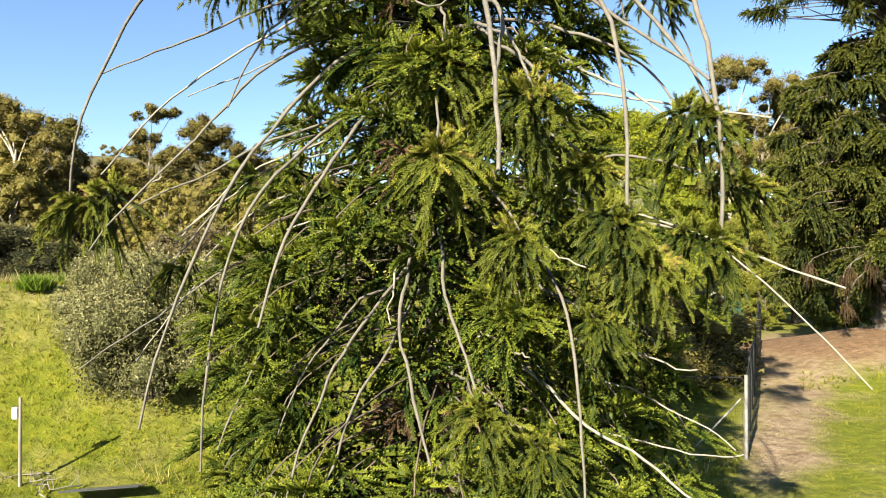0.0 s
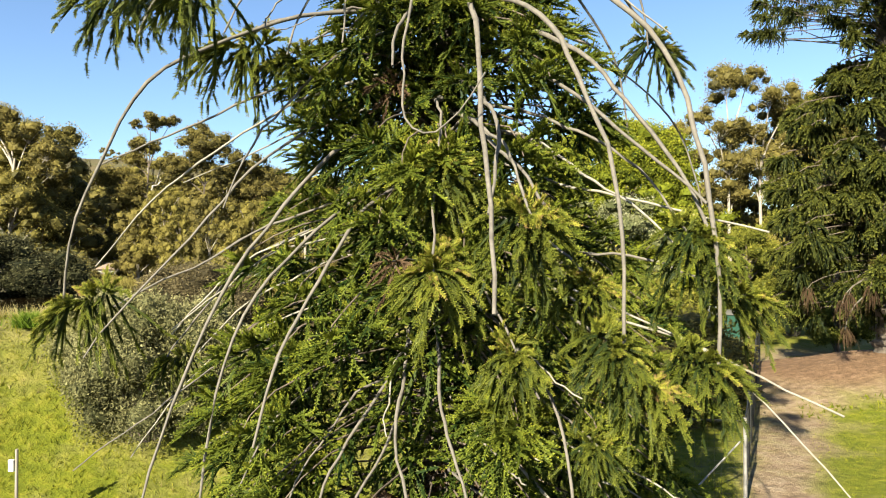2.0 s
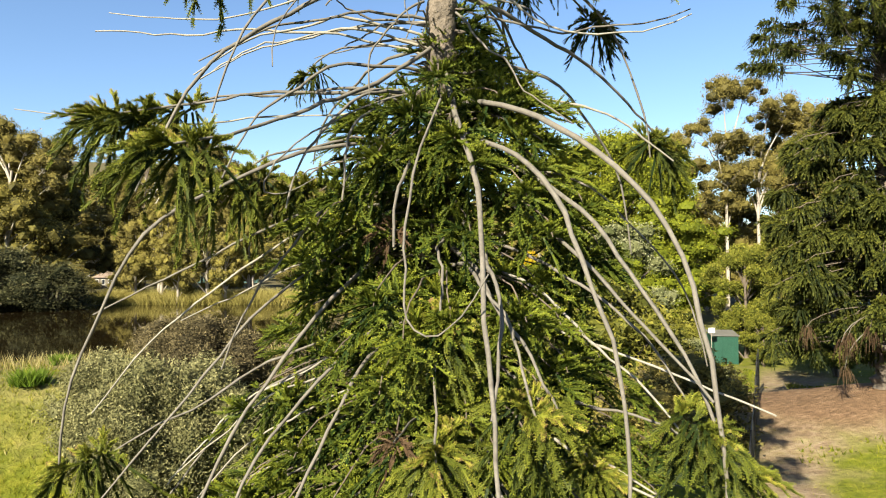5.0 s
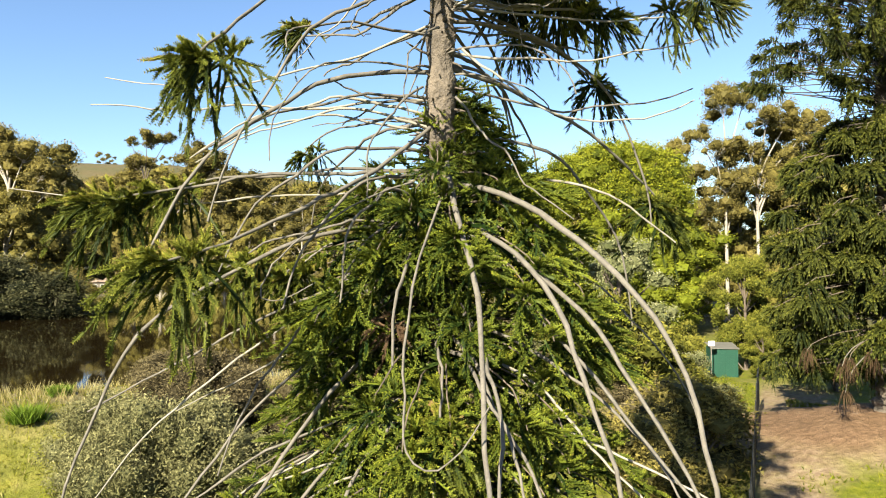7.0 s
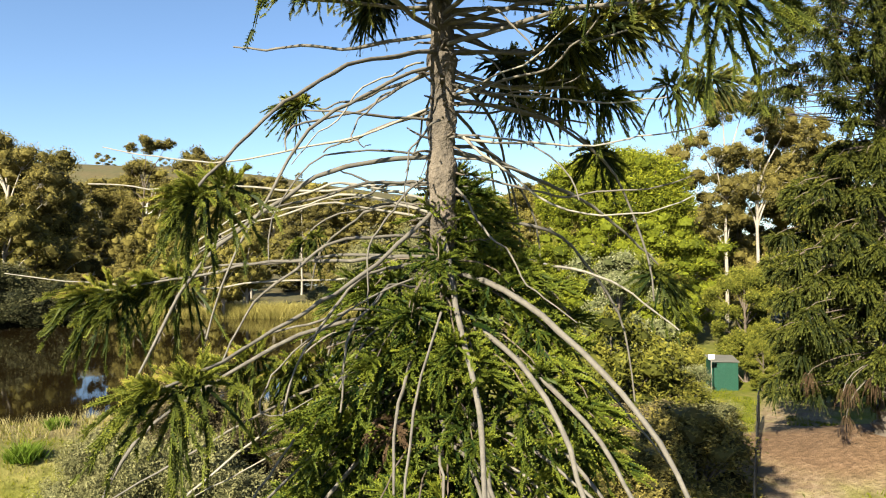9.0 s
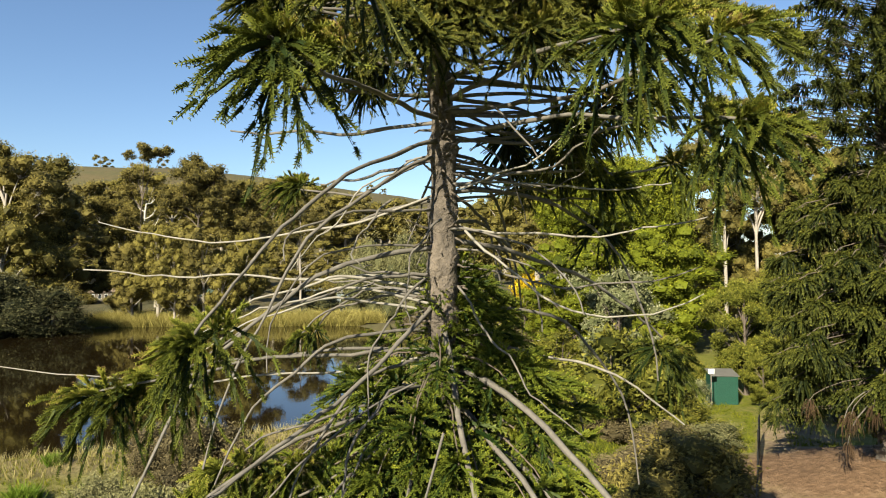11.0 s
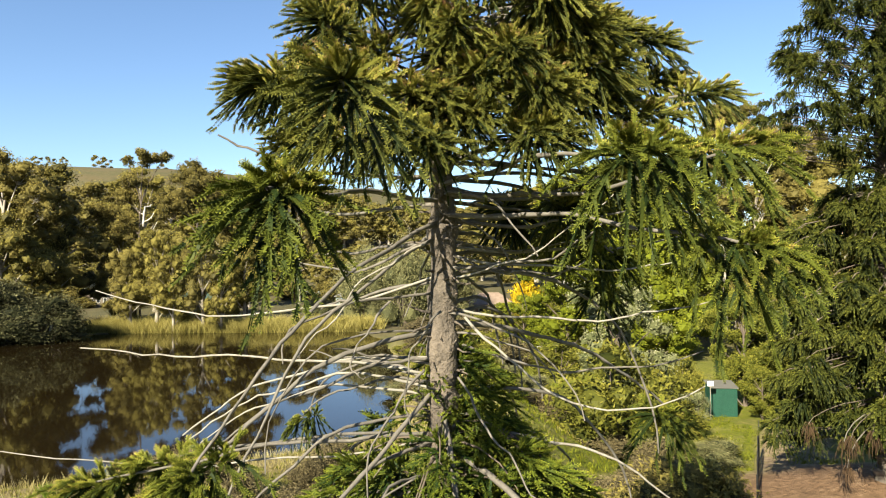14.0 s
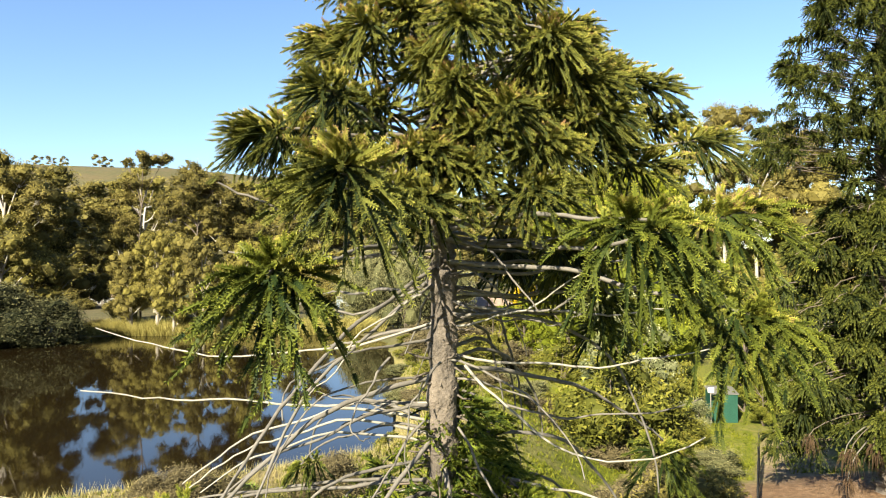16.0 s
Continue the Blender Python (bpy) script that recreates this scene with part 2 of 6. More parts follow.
def tube(points, radii, sides=7, rough=0.0, rng=None):
    """Rings round a line of points: verts, quads."""
    pts, radii = np.asarray(points, float), np.asarray(radii, float)
    n = len(pts)
    tan = np.gradient(pts, axis=0)
    tan /= np.linalg.norm(tan, axis=1)[:, None] + 1e-9
    ref = np.array([0.13, 0.21, 0.97]) if abs(tan[0, 2]) < 0.8 else np.array([0.97, 0.2, 0.1])
    a = np.cross(tan, ref)
    a /= np.linalg.norm(a, axis=1)[:, None] + 1e-9
    b = np.cross(tan, a)
    ang = np.linspace(0, 2 * np.pi, sides, endpoint=False)
    rr = radii[:, None] * np.ones(sides)
    if rough:
        rr = rr * (1 + rough * rng.normal(size=rr.shape))
    v = pts[:, None] + rr[..., None] * (np.cos(ang)[None, :, None] * a[:, None] + np.sin(ang)[None, :, None] * b[:, None])
    i = np.arange(n - 1)[:, None] * sides + np.arange(sides)
    j = np.arange(n - 1)[:, None] * sides + (np.arange(sides) + 1) % sides
    f = np.stack([i, j, j + sides, i + sides], -1).reshape(-1, 4)
    return v.reshape(-1, 3), f


def joined(pieces):
    vs, fs, o = [], [], 0
    for v, f in pieces:
        vs.append(v), fs.append(f + o)
        o += len(v)
    return np.concatenate(vs), np.concatenate(fs)


def bezier(p0, p1, p2, p3, n):
    u = np.linspace(0, 1, n)[:, None]
    p0, p1, p2, p3 = (np.asarray(p, float) for p in (p0, p1, p2, p3))
    return (1 - u) ** 3 * p0 + 3 * u * (1 - u) ** 2 * p1 + 3 * u * u * (1 - u) * p2 + u ** 3 * p3


def unit(v):
    return v / (np.linalg.norm(v, axis=-1, keepdims=True) + 1e-9)


def shoots(rng, o, d, length, sag, stations=14, leaf=0.05, width=0.016, rows=4, tone=None, core=0.24, segs=2, forward=0.55, blunt=0.55, young=0.26, pale=0.24):
    """Leafy shoots: from o along d, sagging under their weight, with rows of pointed leaves. Verts, triangles, tip values."""
    n = len(o)
    s = np.linspace(0.06, 1.0, stations)
    L = length[:, None, None]
    p = o[:, None] + d[:, None] * L * s[None, :, None]
    p[..., 2] -= (sag[:, None] * length[:, None]) * s[None, :] ** 2
    t = d[:, None] * np.ones((1, stations, 1))
    t = t.copy()
    t[..., 2] -= 2 * sag[:, None] * s[None, :]
    t = unit(t)
    side = unit(np.cross(t, unit(rng.normal(size=(n, 1, 3)) * 0.5 + np.array([0, 0, 1.0]))))
    nrm = np.cross(side, t)
    base_ang = np.array([0.1, np.pi - 0.1, 1.57, 4.7, 3.64, 5.6])[:rows]
    ang = base_ang + rng.normal(0, 0.28, (n, stations, rows))
    w = np.cos(ang)[..., None] * side[:, :, None] + np.sin(ang)[..., None] * nrm[:, :, None]
    taper = (0.62 + 0.6 * s - 0.75 * s ** 3)[None, :, None, None] * rng.uniform(0.75, 1.2, (n, stations, rows, 1))
    pp, tt = p[:, :, None], t[:, :, None]
    a = pp - tt * width + 0 * w
    b = pp + tt * width + w * leaf * 0.1
    c = pp + w * leaf * taper + tt * leaf * forward
    v = np.stack([a, b, c], -2).reshape(-1, 3)
    f = np.arange(len(v)).reshape(-1, 3)
    fr = rng.uniform(0, 1, n) if tone is None else tone
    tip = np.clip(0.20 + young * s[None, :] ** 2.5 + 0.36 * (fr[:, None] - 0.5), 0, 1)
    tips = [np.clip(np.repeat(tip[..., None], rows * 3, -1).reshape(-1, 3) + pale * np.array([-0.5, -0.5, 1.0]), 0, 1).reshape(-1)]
    # the stem, a three-sided spindle
    pick = np.linspace(0, stations - 1, segs + 1).astype(int)
    cp, cs, cn = p[:, pick], side[:, pick], nrm[:, pick]
    ring = []
    for g in (0.52, 2.62, 4.71):
        ring.append(cp + (np.cos(g) * cs + np.sin(g) * cn) * (leaf * core * np.array([0.9, 1.0, 0.2][:segs] + [blunt]))[None, :, None])
    cv = np.stack(ring, 2)
    idx = np.arange(n * 3 * (segs + 1)).reshape(n, segs + 1, 3) + len(v)
    cf = []
    for k in range(segs):
        a0, a1, b0, b1 = idx[:, k], np.roll(idx[:, k], -1, 1), idx[:, k + 1], np.roll(idx[:, k + 1], -1, 1)
        cf.append(np.stack([a0, a1, b1], -1).reshape(-1, 3))
        if k < segs - 1:
            cf.append(np.stack([a0, b1, b0], -1).reshape(-1, 3))
    tips.append(np.repeat(np.clip(tip[:, pick] - 0.12, 0, 1)[..., None], 3, -1).reshape(-1))
    return np.concatenate([v, cv.reshape(-1, 3)]), np.concatenate([f] + cf), np.concatenate(tips)


def mop_mesh(name, seed, mat, limbs, per, reach, hang, shoot=0.26, stations=7, leaf=0.034, width=0.02, back=0.5, wide=1.0, rows=3, tone=0.5, core=0.45, fan=0.58, droop=0.45, segs=2):
    """The tuft at the end of a branch that points along +x: side limbs that radiate and hang, set with short leafy shoots."""
    rng = np.random.default_rng(seed)
    phi = np.arange(limbs) * 2.39996 + rng.uniform(0, 6.28)
    theta = np.radians(rng.uniform(10, 105, limbs))
    d = unit(np.stack([np.cos(theta), wide * np.sin(theta) * np.cos(phi), 0.85 * np.sin(theta) * np.sin(phi) + 0.10], -1))
    base = np.stack([rng.uniform(-back, 0.05, limbs), np.zeros(limbs), np.zeros(limbs)], -1)
    length = reach * rng.uniform(0.7, 1.15, limbs)
    sag = hang * rng.uniform(0.5, 1.2, limbs)
    u = np.linspace(0.12, 1.0, per)[None, :] * np.ones((limbs, 1)) + rng.normal(0, 0.03, (limbs, per))
    o = base[:, None] + d[:, None] * (length[:, None] * u)[..., None]
    o[..., 2] -= sag[:, None] * length[:, None] * u ** 2
    t = d[:, None] * np.ones((1, per, 1))
    t = t.copy()
    t[..., 2] -= 2 * sag[:, None] * u
    t = unit(t)
    spread = rng.normal(size=(limbs, per, 3)) * np.array([1, 1, 0.8])
    spread -= (spread * t).sum(-1, keepdims=True) * t
    sd = unit(t * 0.85 + unit(spread) * (fan * (1.05 - 0.6 * u) * rng.uniform(0.5, 1.2, u.shape))[..., None] + np.array([0, 0, 0.12]))
    o, sd, u = o.reshape(-1, 3), sd.reshape(-1, 3), u.reshape(-1)
    n = len(o)
    # shoots and limbs that point up are coloured lighter, hanging ones darker
    fr = np.clip(tone + 0.40 * sd[:, 2] + 0.25 * (np.repeat(d[:, 2], per)) + rng.normal(0, 0.2, n), 0, 1.25)
    v, f, tip = shoots(rng, o, sd, shoot * rng.uniform(0.65, 1.25, n), hang * droop * rng.uniform(0.4, 1.2, n), stations, leaf, width, rows, fr, core, segs)
    return mesh_of(name, v, f, mat, tip)


def rosette_mesh(name, seed, mat, count, length, hang, stations=13, leaf=0.05, width=0.02, back=0.5, rows=3, core=0.36, forked=0.4, fringe=0.5, buds=0.65, segs=2, forward=0.8):
    """The tuft at the end of a branch along +x: bottle-brush shoots all round its last stretch, short and new above, long and hanging below."""
    rng = np.random.default_rng(seed)
    u = rng.uniform(0, 1, count) ** 1.2
    phi = np.arange(count) * 2.39996 + rng.normal(0, 0.25, count)
    theta = np.radians(np.clip(26 + 76 * u + rng.normal(0, 17, count), 4, 130))
    d = unit(np.stack([np.cos(theta), np.sin(theta) * np.cos(phi), np.sin(theta) * np.sin(phi) + 0.06], -1))
    o = np.stack([-back * u, rng.normal(0, 0.015, count), rng.normal(0, 0.015, count)], -1)
    up = np.clip((d[:, 2] - 0.15) / 0.6, 0, 1)
    L = length * rng.uniform(0.62, 1.18, count) * (1 - 0.42 * up) * (1 + fringe * np.clip(-d[:, 2], 0, 1))
    sag = hang * rng.uniform(0.5, 1.3, count) * (1 - 0.55 * up)
    # colour by direction: lighter upwards, darker downwards; some upper shoots become buds
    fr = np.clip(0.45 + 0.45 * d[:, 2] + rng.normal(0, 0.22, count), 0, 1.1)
    fr = np.where((up > 0.3) & (u < 0.8) & (rng.uniform(0, 1, count) < buds), rng.uniform(1.2, 2.0, count), fr)
    # side shoots that fork off
    pick = np.flatnonzero(rng.uniform(0, 1, count) < forked)
    s = rng.uniform(0.35, 0.7, len(pick))
    o2 = o[pick] + d[pick] * (L[pick] * s)[:, None]
    o2[:, 2] -= sag[pick] * L[pick] * s ** 2
    t2 = d[pick].copy()
    t2[:, 2] -= 2 * sag[pick] * s
    d2 = unit(unit(t2) + 0.75 * unit(rng.normal(size=(len(pick), 3))) + np.array([0, 0, 0.1]))
    v, f, tip = shoots(rng, np.concatenate([o, o2]), np.concatenate([d, d2]), np.concatenate([L, L[pick] * rng.uniform(0.35, 0.6, len(pick))]),
                       np.concatenate([sag, sag[pick]]), stations, leaf, width, rows, np.concatenate([fr, fr[pick]]), core, segs, forward)
    return mesh_of(name, v, f, mat, tip)


def frond_mesh(name, seed, mat, limbs, per, reach, hang, shoot=0.16, stations=20, leaf=0.032, width=0.008, back=0.45, rows=4, core=0.42, buds=0.5, lift=0.0, angle=0.75, inner=0.5, side_stations=6):
    """The tuft at the end of a branch along +x: bottle-brush limbs that radiate from its last stretch and droop, each forking
    towards its end into short blunt young shoots; those on top short, upright and tipped with brown buds."""
    rng = np.random.default_rng(seed)
    u0 = rng.uniform(0, 1, limbs) ** 1.1
    phi = np.arange(limbs) * 2.39996 + rng.normal(0, 0.25, limbs)
    theta = np.radians(np.clip(24 + 78 * u0 + rng.normal(0, 16, limbs), 4, 128))
    d = unit(np.stack([np.cos(theta), np.sin(theta) * np.cos(phi), np.sin(theta) * np.sin(phi) + 0.06 + lift], -1))
    base = np.stack([-back * u0, rng.normal(0, 0.02, limbs), rng.normal(0, 0.02, limbs)], -1)
    up = np.clip((d[:, 2] - 0.1) / 0.6, 0, 1)
    length = reach * rng.uniform(0.7, 1.15, limbs) * (1 - 0.52 * up) * (1 + 0.40 * np.clip(-d[:, 2], 0, 1))
    sag = hang * rng.uniform(0.6, 1.3, limbs) * (1 - 0.5 * up)
    u = np.linspace(inner, 0.95, per)[None, :] + rng.normal(0, 0.03, (limbs, per))
    o = base[:, None] + d[:, None] * (length[:, None] * u)[..., None]
    o[..., 2] -= sag[:, None] * length[:, None] * u ** 2
    t = d[:, None] * np.ones((1, per, 1)) + 0.0
    t[..., 2] -= 2 * sag[:, None] * u
    t = unit(t)
    side = unit(np.cross(t, np.array([0, 0, 1.0]) + rng.normal(0, 0.35, (limbs, 1, 3))))
    nrm = np.cross(side, t)
    turn = (np.arange(per)[None, :] % 2) * np.pi + rng.normal(0, 0.75, (limbs, per))
    w = np.cos(turn)[..., None] * side + np.abs(np.sin(turn))[..., None] * nrm * 0.8
    sd = unit(t + w * (angle * (1.15 - 0.55 * u) * rng.uniform(0.7, 1.2, u.shape))[..., None])
    # lighter on rising limbs and towards their ends, darker on hanging ones
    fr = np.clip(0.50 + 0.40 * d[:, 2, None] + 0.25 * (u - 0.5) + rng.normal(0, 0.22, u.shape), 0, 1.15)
    bud = (up[:, None] > 0.25) & (rng.uniform(0, 1, (limbs, 1)) < buds)
    fr = np.where(bud, rng.uniform(1.1, 1.9, u.shape), fr)
    n = limbs * per
    L = (shoot * rng.uniform(0.6, 1.3, u.shape) * (1 - 0.25 * up[:, None])).reshape(n)
    a = shoots(rng, o.reshape(-1, 3), sd.reshape(-1, 3), L, np.repeat(sag, per) * 0.35, side_stations, leaf, width, rows, fr.reshape(n), core, 1, 0.35)
    b = shoots(rng, base, d, length * 1.04, sag, stations, leaf, width, rows, np.clip(fr.mean(1) - 0.15, 0, 1.6), core, 2, 0.35)
    v, f, tip = both(a, b)
    return mesh_of(name, v, f, mat, tip)


def leaf_cloud(rng, centres, radii, counts, size, shell=0.55, flat=0.8, knobs=0.22):
    """Leaves filling round clumps, most of them near the outside. Verts, triangles, tip values."""
    vs, tips = [], []
    for c, r, k in zip(centres, radii, counts):
        d = unit(rng.normal(size=(k, 3)))
        lump = 1 + knobs * np.sin(d[:, 0] * 5 + c[0]) * np.cos(d[:, 1] * 6 + c[1]) + 0.64 * knobs * np.sin(d[:, 2] * 11 + c[2] + d[:, 0] * 7)
        q = (shell + (1 - shell) * rng.uniform(0, 1, k) ** 0.6) * lump
        p = c + d * q[:, None] * r * np.array([1, 1, flat])
        a, b = unit(rng.normal(size=(k, 3)) + d * 0.4), unit(rng.normal(size=(k, 3)))
        sz = size * rng.uniform(0.6, 1.4, k)[:, None]
        tri = np.stack([p - b * sz * 0.34, p + b * sz * 0.34, p + a * sz], 1)
        vs.append(tri.reshape(-1, 3))
        # lighter on top and outside, darker below and within: daylight put into the colour
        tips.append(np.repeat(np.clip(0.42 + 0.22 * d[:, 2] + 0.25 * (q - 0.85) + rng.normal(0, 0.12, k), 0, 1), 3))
    v = np.concatenate(vs)
    return v, np.arange(len(v)).reshape(-1, 3), np.concatenate(tips)


def lumps(rng, centres, radii, flat=0.8, share=0.72):
    """The dense inside of a crown: knobbly low forms under the leaves. Verts, triangles, tip values."""
    bm = bmesh.new()
    bmesh.ops.create_icosphere(bm, subdivisions=1, radius=1.0)
    bv = np.array([v.co[:] for v in bm.verts])
    bf = np.array([[v.index for v in f.verts] for f in bm.faces])
    bm.free()
    vs, fs, o = [], [], 0
    for c, r in zip(centres, radii):
        q = bv * (1 + rng.normal(0, 0.13, (len(bv), 1))) * r * share * np.array([1, 1, flat])
        vs.append(q + c), fs.append(bf + o)
        o += len(bv)
    v = np.concatenate(vs)
    # dark values put the shade inside the crown into the leaf colour
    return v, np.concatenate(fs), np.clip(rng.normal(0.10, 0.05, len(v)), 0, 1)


def both(a, b):
    return np.concatenate([a[0], b[0]]), np.concatenate([a[1], b[1] + len(a[0])]), np.concatenate([a[2], b[2]])


# ---- ground and pond ----
WATER = 0.19
SHORE = np.array([(-80, -25), (-17.6, 27.2), (-8.6, 31.8), (-4.6, 34.5), (-3.4, 42), (-4.6, 62), (-7, 98), (-13, 110), (-56, 111), (-62, 95), (-100, 85), (-135, 30), (-115, -25)], float)


def shore_distance(x, y):
    """Metres from the pond's edge, inside negative."""
    p = np.stack([x, y], -1)
    best, inside = np.full(x.shape, 1e9), np.zeros(x.shape, bool)
    for a, b in zip(SHORE, np.roll(SHORE, -1, 0)):
        ab = b - a
        u = np.clip(((p - a) @ ab) / (ab @ ab), 0, 1)
        best = np.minimum(best, np.hypot(*np.moveaxis(p - a - u[..., None] * ab, -1, 0)))
        cross = (a[1] > y) != (b[1] > y)
        inside ^= cross & (x < (b[0] - a[0]) * (y - a[1]) / (b[1] - a[1] + 1e-12) + a[0])
    return np.where(inside, -best, best)


def step(a, b, v):
    u = np.clip((v - a) / (b - a), 0, 1)
    return u * u * (3 - 2 * u)


def height(x, y):
    x, y = np.asarray(x, float), np.asarray(y, float)
    sd = shore_distance(x, y)
    fall = 0.0138 * np.clip(y, 0, 150) + 0.0227 * np.clip(y, -50, 300)
    g = np.interp(y, [-50, 18, 30, 60, 98, 140, 215, 290], [0, 0, 0.5, 0.6, 2.2, 4.6, 8.6, 10.5])
    g = g + 1.9 * np.exp(-((x - 23) ** 2 + (y - 33) ** 2) / 60)
    g = g + 0.18 * np.sin(x * 0.31 + 1) * np.sin(y * 0.27) + 0.05 * np.sin(x * 1.3) * np.sin(y * 1.1 + 2) - fall
    flat = step(60, 90, y)
    crest = WATER + 0.5 + np.maximum(0, 4.1 - 0.0365 * np.clip(y, 0, 150) - WATER) * (1 - flat)
    # the near bank drops steeply behind its crest, the far shore is low
    near = crest - (0.42 + 1.0 * step(33, 38, y)) * np.clip(2.6 - sd, 0, None)
    low = np.where(sd < 0, WATER - 1.6 * step(0, 6, -sd), WATER + (crest - WATER) * step(0, 0.9, sd))
    edge = np.maximum(near + (low - near) * flat, WATER - 1.6)
    bank = crest + (np.minimum(g, crest) - crest) * step(6.8, 15.6, sd) + (np.maximum(g, crest) - crest) * step(3, 40, sd)
    z = np.where(sd < 2.6, edge, bank)
    ridge = np.interp(x, [-1500, -825, -264, -33, 149, 396, 990, 1650], [105, 115, 104, 74, 32, 4, 20, 40])
    return z + ridge * step(300, 700, y) * (1 - 0.6 * step(780, 1500, y)) + 1.2 * np.sin(x * 0.027) * np.sin(y * 0.03) * step(440, 560, y)


def spaced(lo, hi, fine, reach):
    mid = list(np.arange(lo, hi, fine))
    out, s, d = [], fine, hi
    while d < reach:
        s *= 1.12
        d += s
        out.append(d)
    back, s, d = [], fine, lo
    while d > -reach:
        s *= 1.12
        d -= s
        back.append(d)
    return np.array(back[::-1] + mid + out)


def build_land():
    xs, ys = spaced(-26, 34, 0.55, 3200), np.union1d(spaced(4, 48, 0.55, 3200), np.arange(420, 800, 14.0))
    X, Y = np.meshgrid(xs, ys)
    x, y = X.ravel(), Y.ravel()
    v = np.stack([x, y, height(x, y)], -1)
    nx = len(xs)
    i = (np.arange(len(ys) - 1)[:, None] * nx + np.arange(nx - 1)).ravel()
    me = mesh_of("ground", v, np.stack([i, i + 1, i + nx + 1, i + nx], -1), M_GROUND, smooth=True)
    sd = shore_distance(x, y)
    wob = 0.7 * np.sin(x * 0.9) * np.sin(y * 0.7 + 1) + 0.4 * np.sin(x * 2.3 + y)
    fx = 7.9 + (y - 17.4) * 0.485                     # the fence line
    lane = step(-0.4, 0.4, x - fx + 0.2 * wob) * step(-0.8, 0.8, fx + 1.8 + 0.12 * (y - 17) - x + 0.7 * wob)
    dirt = lane * step(14, 17, y) * (1 - step(46, 58, y))
    under = np.exp(-(((x - 24) / 11.5) ** 2 + ((y - 33.0) / 6.5) ** 2) ** 2)
    dirt = np.maximum(dirt, 0.75 * step(0.1, 0.5, under))
    dirt = np.maximum(dirt, 0.9 * (1 - step(4.2, 6.6, sd + 0.7 * wob)) * (sd > -8) * (y < 60))
    litter = step(0.35, 0.8, under + 0.12 * wob)
    litter = np.maximum(litter, 1.0 * (np.hypot(x, y - 9) < 2.2))
    dry = 0.55 * step(0, 1, sd) * (1 - step(7.0, 12.0, sd + wob)) * (y < 60)
    dry = np.maximum(dry, 0.22 * step(48, 60, y) * (0.5 + 0.5 * np.sin(x * 0.2 + y * 0.11)) * (x > 0))
    far = np.maximum(step(72, 112, y), step(40, 90, np.abs(x)) * 0.7)
    far = np.maximum(far, (sd < -8) * 1.0)
    dry = np.maximum(dry, 0.8 * step(30, 36, y) * (1 - step(3, 7, sd + wob)) * (sd > 0))
    for name, val in (("dirt", dirt), ("litter", litter), ("dry", dry), ("far", far)):
        me.attributes.new(name, "FLOAT", "POINT").data.foreach_set("value", val.astype(np.float32))
    tagged(put("ground", me), "sloping grass bank with bare earth and leaf litter", "ground", kind="structure")
    # the pond's sheet follows its shore, a little under the banks
    c = SHORE.mean(0)
    ring = c + (SHORE - c) * 1.012
    verts = np.concatenate([[(*c, WATER)], np.column_stack([ring, np.full(len(ring), WATER)])])
    n = len(ring)
    tri = np.array([(0, 1 + k, 1 + (k + 1) % n) for k in range(n)])
    tagged(put("pond_water", mesh_of("pond_water", verts, tri, M_WATER)), "still brown pond water reflecting sky and trees", "water", kind="structure")


build_land()


def ground_z(x, y):
    return float(height(np.array([x]), np.array([y]))[0])


# ---- trees and shrubs behind ----
def gum_meshes(seed, mat, tall=1.0, lean=0.0, leaf=0.34, clumps=13, spread=0.30, bare=0.35, per=900, flat=0.75, clump_r=0.13):
    """A tree one metre high times tall: bark mesh and crown mesh."""
    rng = np.random.default_rng(seed)
    H = tall
    top = np.array([lean * H, 0.02 * H, 0.80 * H])
    trunk = bezier((0, 0, -0.02 * H), (0.01 * H, 0, 0.25 * H), (lean * H * 0.6, 0.01 * H, 0.5 * H), top, 9)
    pieces = [tube(trunk, np.linspace(0.024, 0.008, 9) * H, 7, 0.06, rng)]
    centres, radii = [], []
    for k in range(clumps):
        u = bare + (0.97 - bare) * (k + rng.uniform(0, 0.8)) / clumps
        base = trunk[min(8, int(u * 8 * 0.92))]
        az = k * 2.4 + rng.uniform(-0.5, 0.5)
        out = spread * H * (1.15 - 0.75 * abs(u - 0.62)) * rng.uniform(0.45, 1.0) * (1 - 0.35 * (u > 0.9))
        tipp = np.array([base[0] + out * np.cos(az), base[1] + out * np.sin(az), H * (u * 0.95 + rng.uniform(-0.02, 0.05))])
        limb = bezier(base, base + (tipp - base) * 0.4 + np.array([0, 0, 0.0]), base + (tipp - base) * 0.8 + np.array([0, 0, 0.03 * H]), tipp, 6)
        pieces.append(tube(limb, np.linspace(0.009, 0.003, 6) * H, 5))
        r = clump_r * H * rng.uniform(0.75, 1.2)
        for q in range(8):
            d = unit(rng.normal(size=3) + np.array([0, 0, 0.4]))
            centres.append(tipp + d * r * rng.uniform(0.35, 0.95) * np.array([1.1, 1.1, 0.62]))
            radii.append(r * rng.uniform(0.32, 0.66))
    v, f = joined(pieces)
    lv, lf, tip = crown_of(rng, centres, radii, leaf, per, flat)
    lv = lv * np.array([1, 1, H / lv[:, 2].max()])
    return (v, f), (lv, lf, tip)


def crown_of(rng, centres, radii, leaf, per, flat=0.85):
    """Rounded clusters of leaves round close insides."""
    mean = float(np.mean(radii))
    counts = [max(30, int(per / 6 * (r / mean) ** 2)) for r in radii]
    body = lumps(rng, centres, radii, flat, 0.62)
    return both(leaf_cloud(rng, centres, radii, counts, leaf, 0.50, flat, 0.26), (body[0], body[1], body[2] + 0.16))


